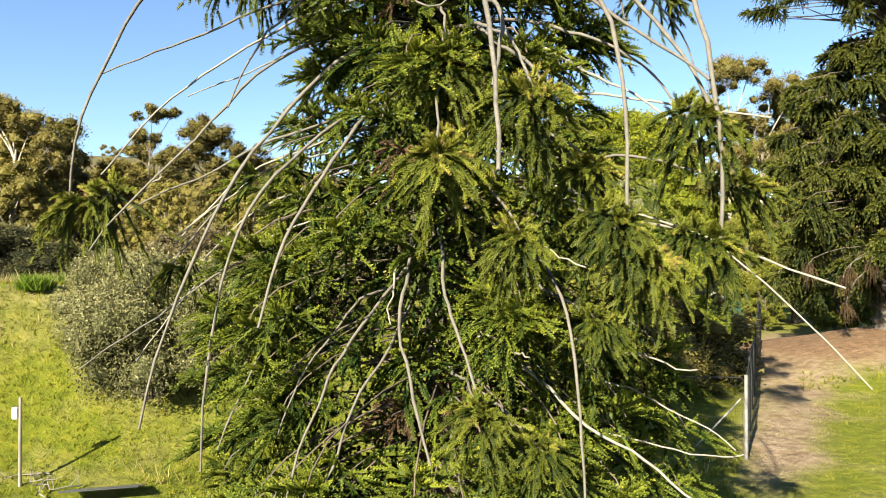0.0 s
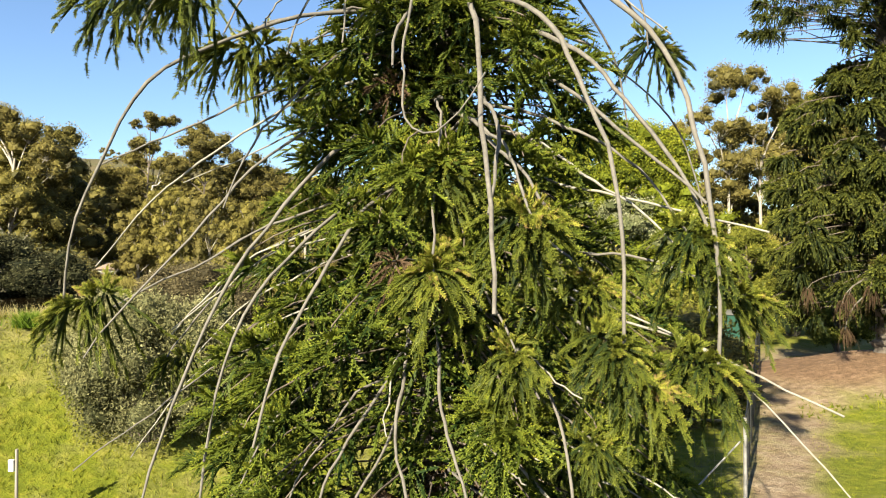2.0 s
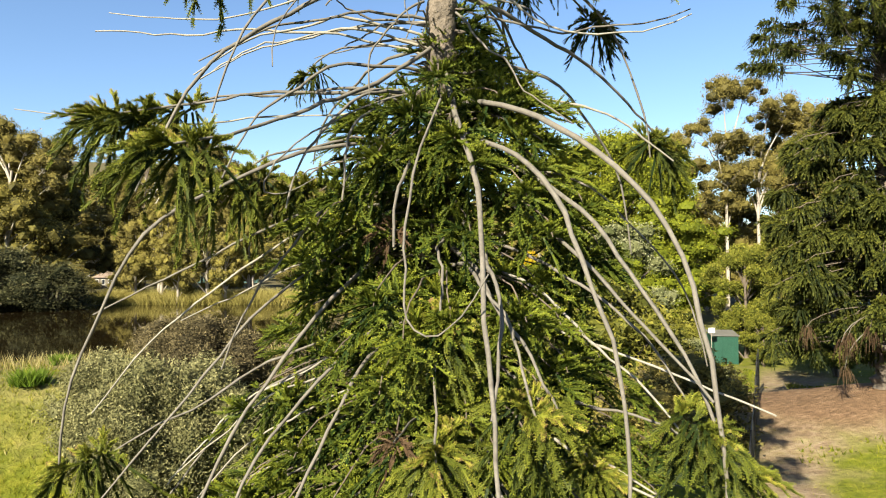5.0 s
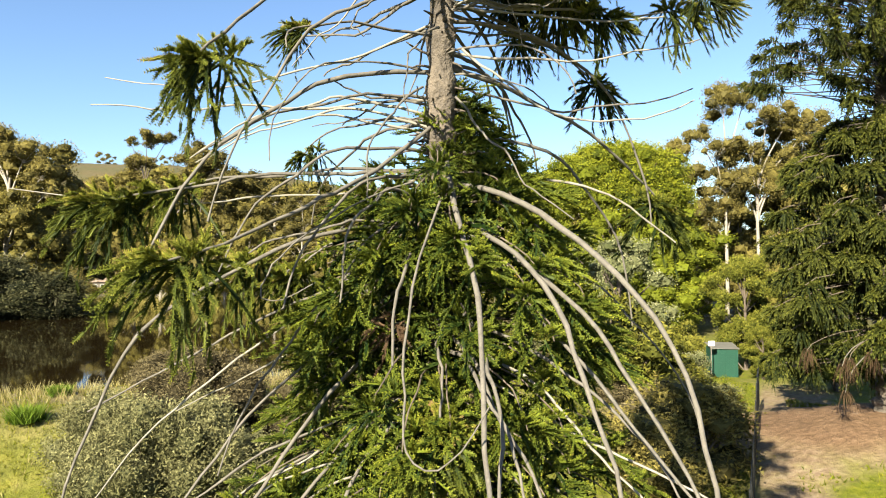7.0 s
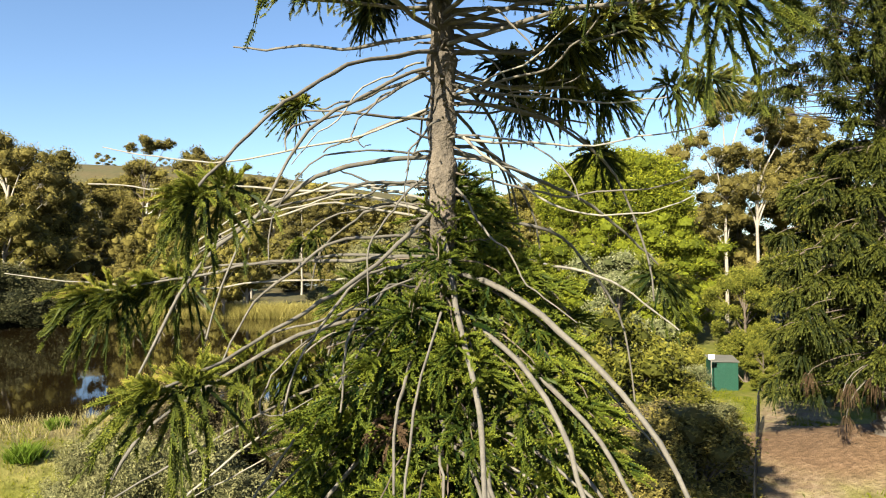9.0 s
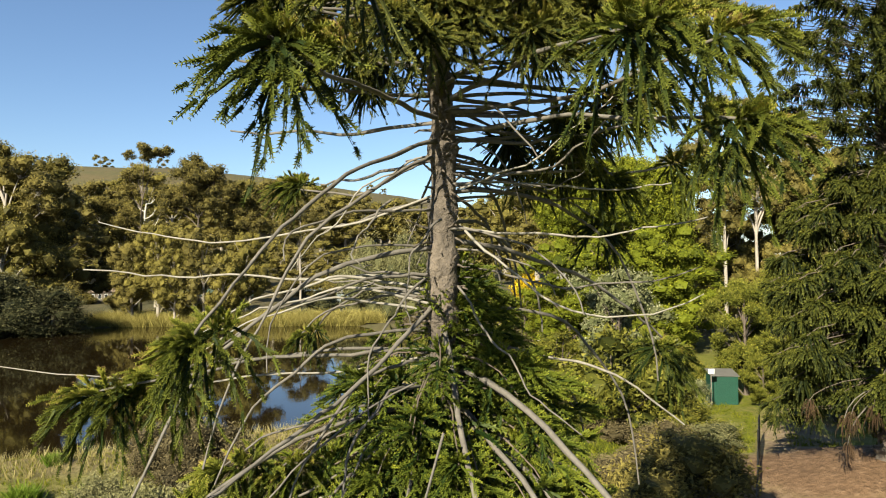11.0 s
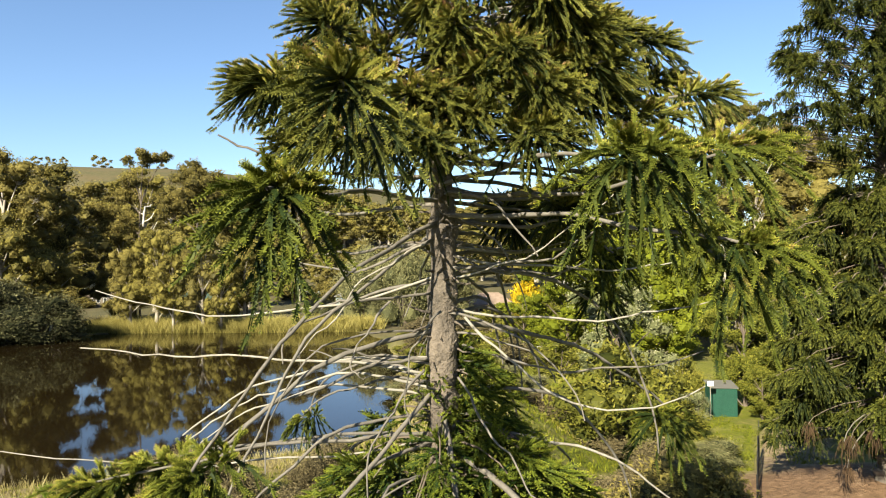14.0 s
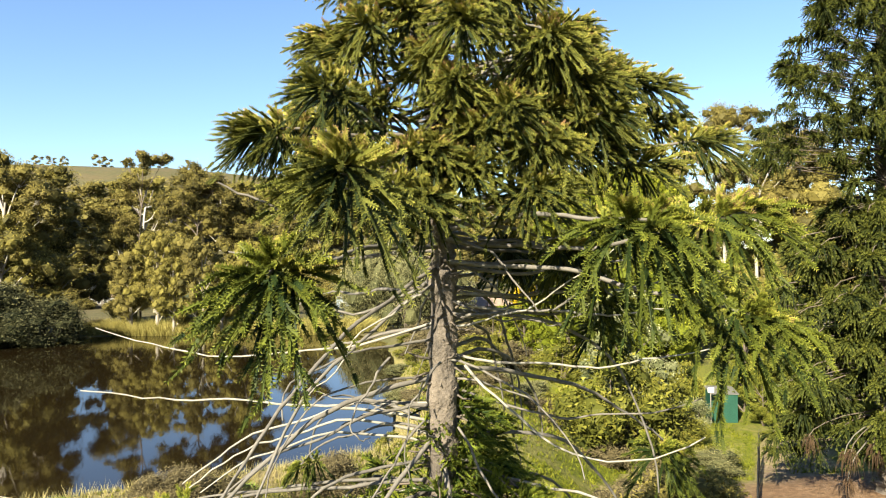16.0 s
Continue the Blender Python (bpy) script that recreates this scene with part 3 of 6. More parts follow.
def stand(name, variants, x, y, tall, turn, label, category, group="", sink=0.0, wide=1.0):
    bark, crown = variants
    ob = thing(name, pose(x, y, ground_z(x, y) - sink, 0, 0, turn) @ Matrix.Diagonal((tall * wide, tall * wide, tall, 1)), label, category, group)
    put("trunk", bark, ob)
    put("crown", crown, ob)
    return ob


def tree_kind(name, seed, bark_mat, leaf_mat, **kw):
    (v, f), (lv, lf, tip) = gum_meshes(seed, leaf_mat, **kw)
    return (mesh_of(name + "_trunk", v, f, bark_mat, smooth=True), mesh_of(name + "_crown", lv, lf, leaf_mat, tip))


def shrub_meshes(seed, leaf, per, clumps=16, squash=1.0, fill=0.42, upright=0.25):
    """A shrub one metre high, stems from the ground."""
    rng = np.random.default_rng(seed)
    pieces, centres, radii = [], [], []
    for k in range(clumps):
        az, r = rng.uniform(0, 2 * np.pi), 0.40 * np.sqrt(rng.uniform(0, 1))
        z = 0.22 + 0.58 * (1 - (r / 0.45) ** 2) * rng.uniform(0.55, 1.0)
        c = np.array([r * np.cos(az), r * np.sin(az), z])
        stem = bezier((0.08 * np.cos(az), 0.08 * np.sin(az), -0.05), (0.1 * np.cos(az), 0.1 * np.sin(az), upright), c * np.array([0.8, 0.8, 0.7]), c, 5)
        pieces.append(tube(stem, np.linspace(0.016, 0.004, 5), 5))
        centres.append(c)
        radii.append(rng.uniform(0.13, 0.24) * (1.1 - 0.3 * z))
    for k in range(5):
        az = k * 1.26
        centres.append(np.array([0.28 * np.cos(az), 0.28 * np.sin(az), 0.16]))
        radii.append(0.2)
    v, f = joined(pieces)
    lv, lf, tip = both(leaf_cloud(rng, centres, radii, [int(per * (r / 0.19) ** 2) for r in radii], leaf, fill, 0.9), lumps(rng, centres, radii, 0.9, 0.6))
    lv = lv * np.array([1, 1, 1 / lv[:, 2].max()])
    return (v, f), (lv, lf, tip)


def shrub_kind(name, seed, leaf_mat, **kw):
    (v, f), (lv, lf, tip) = shrub_meshes(seed, **kw)
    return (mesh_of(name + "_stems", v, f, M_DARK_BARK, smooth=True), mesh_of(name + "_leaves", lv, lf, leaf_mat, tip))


def shrub(name, variants, x, y, tall, wide, turn, label, group="", sink=0.05, category="shrub"):
    stems, leaves = variants
    ob = thing(name, pose(x, y, ground_z(x, y) - sink, 0, 0, turn) @ Matrix.Diagonal((wide, wide, tall, 1)), label, category, group)
    tagged(put("stem", stems, ob), kind="stuff")
    put("foliage", leaves, ob)
    return ob


def dome_kind(name, seed):
    """A broad umbrella of fine foliage over a forked trunk, one metre high."""
    rng = np.random.default_rng(seed)
    centres, radii, pieces = [], [], [tube(bezier((0, 0, -0.02), (0, 0, 0.2), (0.02, 0, 0.4), (0.02, 0.01, 0.62), 8), np.linspace(0.03, 0.012, 8), 7)]
    for k in range(120):
        u, az = (k + 0.5) / 120, k * 2.39996
        el = math.asin(1 - 1.3 * u)
        c = np.array([0.335 * math.cos(el) * math.cos(az), 0.335 * math.cos(el) * math.sin(az), 0.70 + 0.25 * math.sin(el)]) * (1 + rng.normal(0, 0.025))
        centres.append(c), radii.append(rng.uniform(0.055, 0.085))
        if k % 9 == 4:
            pieces.append(tube(bezier((0.01, 0, 0.4), (0.1 * c[0], 0.1 * c[1], 0.55), (0.6 * c[0], 0.6 * c[1], 0.66), c, 6), np.linspace(0.012, 0.004, 6), 5))
    v, f = joined(pieces)
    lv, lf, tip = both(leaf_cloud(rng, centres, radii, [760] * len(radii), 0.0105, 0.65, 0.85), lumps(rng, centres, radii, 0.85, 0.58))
    return (mesh_of(name + "_trunk", v, f, M_DARK_BARK, smooth=True), mesh_of(name + "_crown", lv * np.array([1, 1, 1 / lv[:, 2].max()]), lf, M_PINE, tip))


GUM_A = tree_kind("gum_a", 11, M_GUM_BARK, M_GUM, leaf=0.011, per=1150, clumps=13, spread=0.25, bare=0.38, clump_r=0.125, flat=0.8)
GUM_B = tree_kind("gum_b", 12, M_GUM_BARK, M_GUM, leaf=0.0125, per=760, clumps=16, spread=0.25, bare=0.24, clump_r=0.15, flat=0.85)
GUM_C = tree_kind("gum_c", 13, M_GUM_BARK, M_GUM_DARK, leaf=0.0125, per=760, clumps=15, spread=0.26, bare=0.18, clump_r=0.15, flat=0.85)
GUM_FAR = [tree_kind("far_gum", 41 + k, M_GUM_BARK, (M_GUM, M_GUM_DARK)[k % 2], leaf=0.022, per=260, clumps=14, spread=0.26, bare=0.2, clump_r=0.15, flat=0.85) for k in range(4)]
GUM_RIDGE = tree_kind("ridge_gum", 18, M_GUM_BARK, M_GUM_DARK, leaf=0.05, per=90, clumps=7, spread=0.34, bare=0.14, clump_r=0.17)
GUM_THIN = tree_kind("thin_gum", 14, M_GUM_BARK, M_GUM, leaf=0.012, per=620, clumps=8, spread=0.19, bare=0.62, clump_r=0.10, lean=0.04)
DOME = dome_kind("dome_pine", 15)
ROUND_PINE = tree_kind("round_pine", 17, M_DARK_BARK, M_PINE, leaf=0.015, per=760, clumps=22, spread=0.36, bare=0.08, clump_r=0.16)
PINE = tree_kind("young_pine", 16, M_DARK_BARK, M_YOUNG_PINE, leaf=0.016, per=1900, clumps=20, spread=0.33, bare=0.06, clump_r=0.14)
SHRUB_GREY = shrub_kind("grey_shrub", 21, M_GREY, leaf=0.017, per=2300, clumps=30)
SHRUB_BROWN_NEAR = shrub_kind("brown_bank_shrub", 30, M_BROWN_SHRUB, leaf=0.020, per=1300, clumps=24)
THICKET = shrub_kind("thicket", 34, M_THICKET, leaf=0.022, per=900, clumps=26)
WILLOW = shrub_kind("willow", 33, M_GREY, leaf=0.016, per=1100, clumps=34)
SHRUB_GREY_FAR = shrub_kind("grey_far_shrub", 29, M_GREY, leaf=0.026, per=560, clumps=18)
SHRUB_BROWN = shrub_kind("brown_shrub", 22, M_BROWN_SHRUB, leaf=0.029, per=400, clumps=18)
SHRUB_GREEN = shrub_kind("green_shrub", 23, M_GREEN_SHRUB, leaf=0.033, per=400, clumps=16)
SHRUB_PALE = shrub_kind("pale_shrub", 25, M_PALE_SHRUB, leaf=0.026, per=750, clumps=18)
SHRUB_GUM = shrub_kind("bank_shrub", 26, M_GUM_DARK, leaf=0.030, per=520, clumps=20)

FAR_GUMS = "gum trees round the pond"
for kind, x, y, tall, turn in (
    (GUM_C, -77.2, 113, 31.2, 0), (GUM_A, -71.8, 115, 31.2, 77), (GUM_C, -65.8, 113, 26.7, 154), (GUM_B, -67.8, 105, 20.5, 231), (GUM_B, -65.1, 108, 16.2, 308), 
    (GUM_B, -77.0, 108, 23.8, 25), (GUM_C, -79.0, 119, 24.0, 256),  
    
    
    (GUM_B, 29.1, 285, 34.0, 177), (GUM_A, 41.2, 277, 34.5, 254), (GUM_C, 20.3, 296, 28.7, 331), (GUM_C, 42.7, 120, 30.2, 48), 
    (GUM_C, 44.6, 112, 15.1, 125), (GUM_C, 51.5, 116, 14.9, 202), (GUM_C, 55.0, 112, 15.1, 279), (GUM_A, 63.3, 116, 31.4, 356), (GUM_C, 64.7, 110, 27.1, 73), 
    (GUM_C, 62.0, 106, 22.0, 15), (GUM_B, 70.0, 104, 20.0, 95), (GUM_C, 78.0, 100, 21.0, 195), (GUM_B, 47.8, 100, 10.9, 150), (GUM_C, 49.5, 123, 21.0, 30), (GUM_B, 56.0, 125, 20.0, 250), (GUM_C, 53.5, 119, 14.0, 110),
    (GUM_B, -67.0, 160, 20.0, 33), (GUM_B, -65.0, 163, 20.0, 210), (GUM_A, -75.5, 162, 19.5, 120), (GUM_B, -62.0, 156, 14.0, 290), (GUM_B, -47.0, 168, 17.0, 80),
    (GUM_C, -119, 236, 22.0, 15), (GUM_C, -127, 226, 27.0, 260), (GUM_C, -92, 216, 14.0, 70), (GUM_B, -86, 205, 12.0, 20), (GUM_B, -57, 196, 13.0, 310),):
    stand("gum_tree", kind, x, y, tall * (1.06 if y > 200 else 1.0), turn, "olive-green gum tree with pale limbs beyond the pond" if x < 20 else "olive-brown gum tree behind the garden", "tree", FAR_GUMS, wide=1.4 if y > 200 else 1.0)
stand("tall_gum_tree", GUM_THIN, -97.1, 220, 41.9, 0, "tall thin gum tree with bare white trunk and small crown", "tree", FAR_GUMS)


def umbrella_gum(x, y, seed, clumps, bark=None, thick=1.0, fork=0.62):
    """A tall gum whose bare limbs each end in a flat rounded head: (across, back, height, radius) of each head."""
    rng = np.random.default_rng(seed)
    z0 = ground_z(x, y)
    ob = thing("tall_gum_tree", pose(x, y, z0), "tall gum tree with bare pale limbs and flat rounded crowns", "tree", FAR_GUMS)
    top = max(c[2] for c in clumps) - z0
    trunk = bezier((0, 0, -0.3), (0.4, 0, 0.25 * top), (-0.5, 0, 0.5 * top), (0.3, 0, 0.72 * top), 12)
    pieces, centres, radii = [tube(trunk, np.linspace(0.34, 0.17, 12) * thick, 7, 0.05, rng)], [], []
    for dx, dy, z, r in clumps:
        c = np.array([dx, dy, z - z0])
        b = trunk[int(np.clip(np.searchsorted(trunk[:, 2], fork * c[2]), 3, 11))]
        pieces.append(tube(bezier(b, b + (c - b) * np.array([0.2, 0.2, 0.45]), b + (c - b) * np.array([0.75, 0.75, 0.7]), c - np.array([0, 0, 0.2 * r]), 9), np.linspace(0.19, 0.05, 9) * thick, 6))
        for q in range(15):
            d = unit(rng.normal(size=3) + np.array([0, 0, 0.3]))
            e = c + d * r * rng.uniform(0.25, 1.25) * np.array([1.2, 1.2, 0.75])
            pieces.append(tube(np.stack([c - np.array([0, 0, 0.5 * r]), (c + e) / 2, e]), [0.05, 0.04, 0.02], 4))
            centres.append(e), radii.append(r * rng.uniform(0.30, 0.62))
    v, f = joined(pieces)
    put("trunk", mesh_of("umbrella_gum_trunk", v, f, bark or M_GUM_BARK, smooth=True), ob)
    v, f, tip = crown_of(rng, centres, radii, 0.25, 1300, 0.85)
    put("crown", mesh_of("umbrella_gum_crown", v, f, M_GUM_DARK, tip), ob)


umbrella_gum(45.5, 106, 31, ((-0.4, 0, 33.2, 3.3), (3.3, 1, 34.0, 2.3), (-2.0, -1, 25.4, 3.0), (1.2, 1, 24.8, 2.5), (-0.3, -1, 20.4, 3.2), (-3.6, 1, 28.1, 2.0), (-3.5, 0, 16.1, 3.0), (1.5, 2, 15.6, 2.6)))
umbrella_gum(51.0, 107, 32, ((1.6, 0, 31.4, 2.9), (4.9, 1, 30.4, 2.6), (7.4, 0, 28.8, 2.2), (-1.2, 0, 25.4, 2.4), (-2.0, 1, 20.6, 3.0), (2.6, 0, 21.6, 3.1), (5.6, 1, 24.1, 2.4)))
umbrella_gum(60.0, 112, 33, ((-2.0, 0, 29.1, 3.0), (2.0, 1, 30.6, 3.2), (0.5, 0, 23.6, 3.4), (4.5, 0, 25.6, 3.0)))
umbrella_gum(38.5, 114, 34, ((-1.0, 0, 25.1, 2.6), (1.8, 0, 26.6, 2.6), (0.5, 0, 20.6, 3.0)))
umbrella_gum(-40.6, 114, 35, ((0.0, 0, 27.0, 1.95), (-2.3, 1, 24.8, 2.32), (2.7, 0, 24.8, 2.32), (0.3, -1, 23.9, 2.68), (-5.0, 0, 21.9, 2.07), (4.6, 1, 22.4, 1.95), (-1.6, -2, 21.5, 2.32), (2.2, 0, 20.5, 2.07), (-3.6, 0, 20.0, 1.95)), M_DARK_BARK, 0.6, 0.8)
umbrella_gum(-33.4, 118, 39, ((-0.3, 0, 21.8, 2.38), (2.4, 1, 20.5, 2.25), (-2.8, 0, 19.8, 2.12), (0.4, -1, 17.4, 2.62), (3.9, 0, 16.4, 2.25), (-2.4, 1, 15.4, 2.50)), M_DARK_BARK, 0.6, 0.8)
umbrella_gum(-36.0, 176, 40, ((0.0, 0, 24.0, 3.6), (3.4, 1, 21.5, 3.4), (-3.4, 0, 20.5, 3.2), (0.4, -1, 16.5, 3.6)))
umbrella_gum(-52.0, 118, 36, ((0.6, 0, 30.0, 1.67), (3.5, 1, 30.0, 1.30), (-2.2, 0, 29.5, 0.87), (-1.9, 0, 25.7, 1.74), (1.0, 1, 25.7, 1.16), (-3.0, 0, 23.3, 1.74), (-4.7, 1, 20.0, 2.46), (-2.4, 0, 17.1, 2.75)), M_DARK_BARK, 0.6, 0.8)
umbrella_gum(-68.0, 106, 37, ((-4.5, 0, 29.0, 3.2), (-1.0, 1, 27.6, 3.0), (2.4, 0, 25.4, 2.8), (4.8, 1, 22.6, 2.6), (-7.5, 0, 30.0, 3.2), (6.0, 0, 19.6, 2.4)))


def bare_tree(x, y, top, seed):
    """A dead white gum: a bent trunk and forking bare limbs."""
    rng = np.random.default_rng(seed)
    z0 = ground_z(x, y)
    h = top - z0
    ob = thing("dead_gum_tree", pose(x, y, z0), "dead white gum tree with forking bare limbs", "tree")
    trunk = bezier((0, 0, -0.3), (0.5, 0, 0.3 * h), (-1.2, 0, 0.55 * h), (0.4, 0, 0.8 * h), 12)
    v, f = tube(trunk, np.linspace(0.55, 0.25, 12), 7, 0.05, rng)
    put("trunk", mesh_of("dead_gum_trunk", v, f, M_DEAD_GUM, smooth=True), ob)
    for k in range(9):
        b = trunk[5 + k % 7]
        a = rng.uniform(-0.6, 0.6) + (np.pi if k % 2 else 0)
        out = np.array([np.cos(a), 0.4 * np.sin(a), 0]) * rng.uniform(2.5, 5.0)
        e = b + out + np.array([0, 0, rng.uniform(1.0, 5.0)])
        m = b + out * 0.6 + np.array([rng.normal(0, 0.6), 0, rng.uniform(-0.5, 1.0)])
        v, f = joined([tube(bezier(b, b + out * 0.3, m, e, 8), np.linspace(0.24, 0.08, 8), 6), tube(bezier(m, m + (0, 0, 0.8), m + out * 0.2 + (0, 0, 1.5), m + out * 0.3 + (0, 0, 2.6), 5), np.linspace(0.12, 0.05, 5), 5)])
        put("limb", mesh_of("dead_gum_limb", v, f, M_DEAD_GUM, smooth=True), ob)


M_DEAD_GUM = bark_material("dead_gum_wood", (0.26, 0.23, 0.20), (0.42, 0.39, 0.35), 1.5, (1, 1, 0.2), 0.02)
bare_tree(-93.0, 214, 36.0, 38)
for k, (x, y, tall) in enumerate(((-236, 420, 27), (-222, 432, 30), (-208, 415, 24), (-192, 428, 27), (-176, 418, 29), (-160, 405, 30), (-146, 418, 33), (-131, 408, 31), (-117, 420, 34), (-101, 410, 31), (-86, 418, 32), (-71, 408, 28),
                                  (-58, 422, 27), (-44, 412, 24), (-30, 420, 25), (-16, 410, 22), (-2, 418, 22), (14, 420, 24), (32, 415, 30), (50, 418, 36), (70, 410, 40), (92, 420, 42))):
    stand("slope_tree", GUM_FAR[k % 4], x, y, 1.28 * tall, k * 77, "olive-brown gum tree on the lower slope of the hill", "tree", "slope trees", wide=1.15)
    stand("slope_tree", GUM_FAR[(k + 1) % 4], x + 7.5, y + 22, 1.2 * tall, k * 41, "olive-brown gum tree on the lower slope of the hill", "tree", "slope trees", wide=1.15)
for k, (x, y, tall) in enumerate(((-113, 205, 15), (-104, 214, 17), (-108, 196, 11), (-98, 222, 16), (-90, 236, 17), (-82, 226, 16), (-78, 212, 13), (-74, 240, 18), (-66, 230, 16), (-60, 216, 14), (-55, 236, 17), (-47, 226, 15), (-41, 240, 17),
                                  (-36, 218, 13), (-30, 234, 16), (-22, 228, 15), (-14, 238, 16), (-6, 226, 14), (3, 236, 16), (12, 230, 17), (22, 240, 22), (32, 232, 24))):
    stand("park_tree", GUM_FAR[(3 * k) % 4], x, y, tall, k * 53, "bushy olive gum tree in the park beyond the pond", "tree", "park trees", wide=1.35)
for k, (x, y, top) in enumerate(((-46.5, 112, 17.6), (-38.5, 111, 17.2), (-32.5, 114, 16.2), (-57.0, 122, 19.5), (-43.0, 110, 13.4), (-50.8, 112, 14.6), (-35.2, 110, 12.5), (-52.5, 114, 12.5))):
    stand("shore_tree", (GUM_B, GUM_C)[k % 2], x, y, top - ground_z(x, y), k * 97, "rounded olive-brown gum tree near the far shore", "tree", "shore trees", wide=0.85)
stand("dome_pine", DOME, 25, 96, 27.5, 40, "large dome-shaped bright green pine tree", "tree")
for x, y, tall, turn in ((33, 92, 16.5, 140), (24.5, 91, 14.0, 200), (29.5, 89, 14.5, 300), (20.5, 95, 7.5, 250), (28, 90, 13.5, 20), (12.5, 97, 8.5, 70), (17.5, 90, 15.5, 110), (22, 87, 17.0, 230), (27.5, 87, 17.5, 330)):
    stand("round_pine", ROUND_PINE, x, y, tall, turn, "rounded bright green tree below the dome pine", "tree", "bright green trees", wide=0.95)
for x, y, tall, turn, wide in ((27.8, 61, 10.8, 0, 0.8), (29.5, 50, 8.5, 70, 1.0), (32.5, 62, 13, 20, 1.0), (26.7, 55.4, 4.6, 130, 0.8)):
    stand("young_pine", PINE, x, y, tall, turn, "bushy bright green young pine tree near the shed", "tree", "young pines", wide=wide)
stand("pale_flowering_tree", tree_kind("pale_tree", 19, M_DARK_BARK, M_PALE_SHRUB, leaf=0.014, per=1100, clumps=16, spread=0.20, bare=0.2, clump_r=0.13), 12.9, 48.0, 11.8, 30, "pale cream-flowered bushy tree in sun", "tree")
shrub("garden_tree", SHRUB_GREEN, 11.6, 45.5, 7.9, 9.5, 10, "leafy olive-green bushy tree in the garden", category="tree")
shrub("shaded_bush", SHRUB_GUM, 10.6, 29.0, 4.7, 6.6, 0, "dense dark green bush in the tree's shade")
shrub("shaded_bush", SHRUB_GUM, 8.2, 26.6, 3.4, 5.0, 90, "dense dark green bush in the tree's shade")
for kind, x, y, tall, wide, turn in ((SHRUB_PALE, 20.6, 54.5, 2.6, 3.2, 0), (SHRUB_GREEN, 17.3, 49.5, 3.0, 5.0, 80), (SHRUB_GREEN, 20.0, 60.5, 2.6, 4.6, 160), (SHRUB_BROWN, 13.5, 40.5, 2.2, 4.2, 30), (SHRUB_GREEN, 15.4, 44.5, 2.4, 4.6, 200),
                                    (SHRUB_BROWN, 11.2, 36.0, 2.0, 4.4, 300), (SHRUB_GREEN, 13.6, 35.2, 2.0, 3.6, 10), (SHRUB_GREEN, 17.6, 43.0, 1.6, 3.0, 100), (SHRUB_BROWN, 9.0, 33.0, 2.0, 4.0, 45), (SHRUB_GREEN, 22.6, 62.5, 5.0, 4.6, 60)):
    shrub("lawn_shrub", kind, x, y, tall, wide, turn, "pale grey-green bush on the lawn edge" if kind is SHRUB_PALE else "olive bush on the lawn below the garden", "lawn shrubs")
for x, y, tall, wide, turn in ((-8.1, 18.5, 4.1, 4.0, 0), (-6.9, 19.4, 3.7, 4.4, 120), (-9.5, 19.4, 3.0, 3.4, 220)):
    shrub("grey_bush", SHRUB_GREY, x, y, tall, wide, turn, "grey-green rounded bush on the grass bank", "bank bushes")
for x, y, tall, wide, turn in ((-7.3, 22.2, 3.0, 3.8, 10), (-4.6, 22.4, 2.6, 3.6, 100), (-9.2, 23.2, 2.2, 3.0, 200), (-4.0, 25.2, 2.2, 3.2, 260)):
    shrub("brown_bush", SHRUB_BROWN_NEAR, x, y, tall, wide, turn, "brownish-green bush on top of the bank", "bank bushes")
for x, y, tall, wide, turn in ((-66, 96, 11, 17, 0), (-58, 100, 8, 13, 70), (-76, 92, 12, 18, 140), (-68, 92, 7, 12, 30)):
    shrub("shore_thicket", THICKET, x, y, tall, wide, turn, "dense dark thicket at the pond's edge", "shore thickets")
for x, y, tall, wide, turn in ((-84, 178, 5.5, 13, 0), (-73, 182, 5.0, 12, 60), (-96, 176, 7, 14, 100), (-40, 190, 5, 12, 20), (-30, 184, 6, 12, 200), (-20, 176, 5, 11, 310), (-80.5, 168, 2.6, 5, 40), (-88.5, 169, 3.2, 6, 150)):
    shrub("park_shrub", SHRUB_GUM, x, y, tall, wide, turn, "dark shrub in the shade under gum trees", "park shrubs")
RNG = np.random.default_rng(5)
for k in range(34):
    x, y = RNG.uniform(0.5, 21), RNG.uniform(24, 66)
    if x > 7.0 + (y - 17.4) * 0.485 or (x > 11 and y > 46):
        continue
    kind = (SHRUB_GREEN, SHRUB_GREEN, SHRUB_BROWN, SHRUB_GREY_FAR)[k % 4]
    shrub("garden_shrub", kind, x, y, RNG.uniform(0.8, 2.3), RNG.uniform(2.4, 4.6), RNG.uniform(0, 360), "olive and green shrub in the rough garden" if kind is SHRUB_GREEN else "brownish shrub in the rough garden", "garden shrubs")
for k in range(26):
    x = -980 + k * 47 + RNG.uniform(-22, 22)
    stand("ridge_tree", GUM_RIDGE, x, 702 + RNG.uniform(-6, 14), RNG.uniform(6.0, 15.0), RNG.uniform(0, 360), "small distant tree on the bare ridge", "tree", "ridge trees")
for x, tall in ((-417, 14), (-353, 17), (-344, 13), (-287, 15)):
    stand("ridge_tree", GUM_RIDGE, x, 704, tall, 3 * tall, "small distant tree on the bare ridge", "tree", "ridge trees")
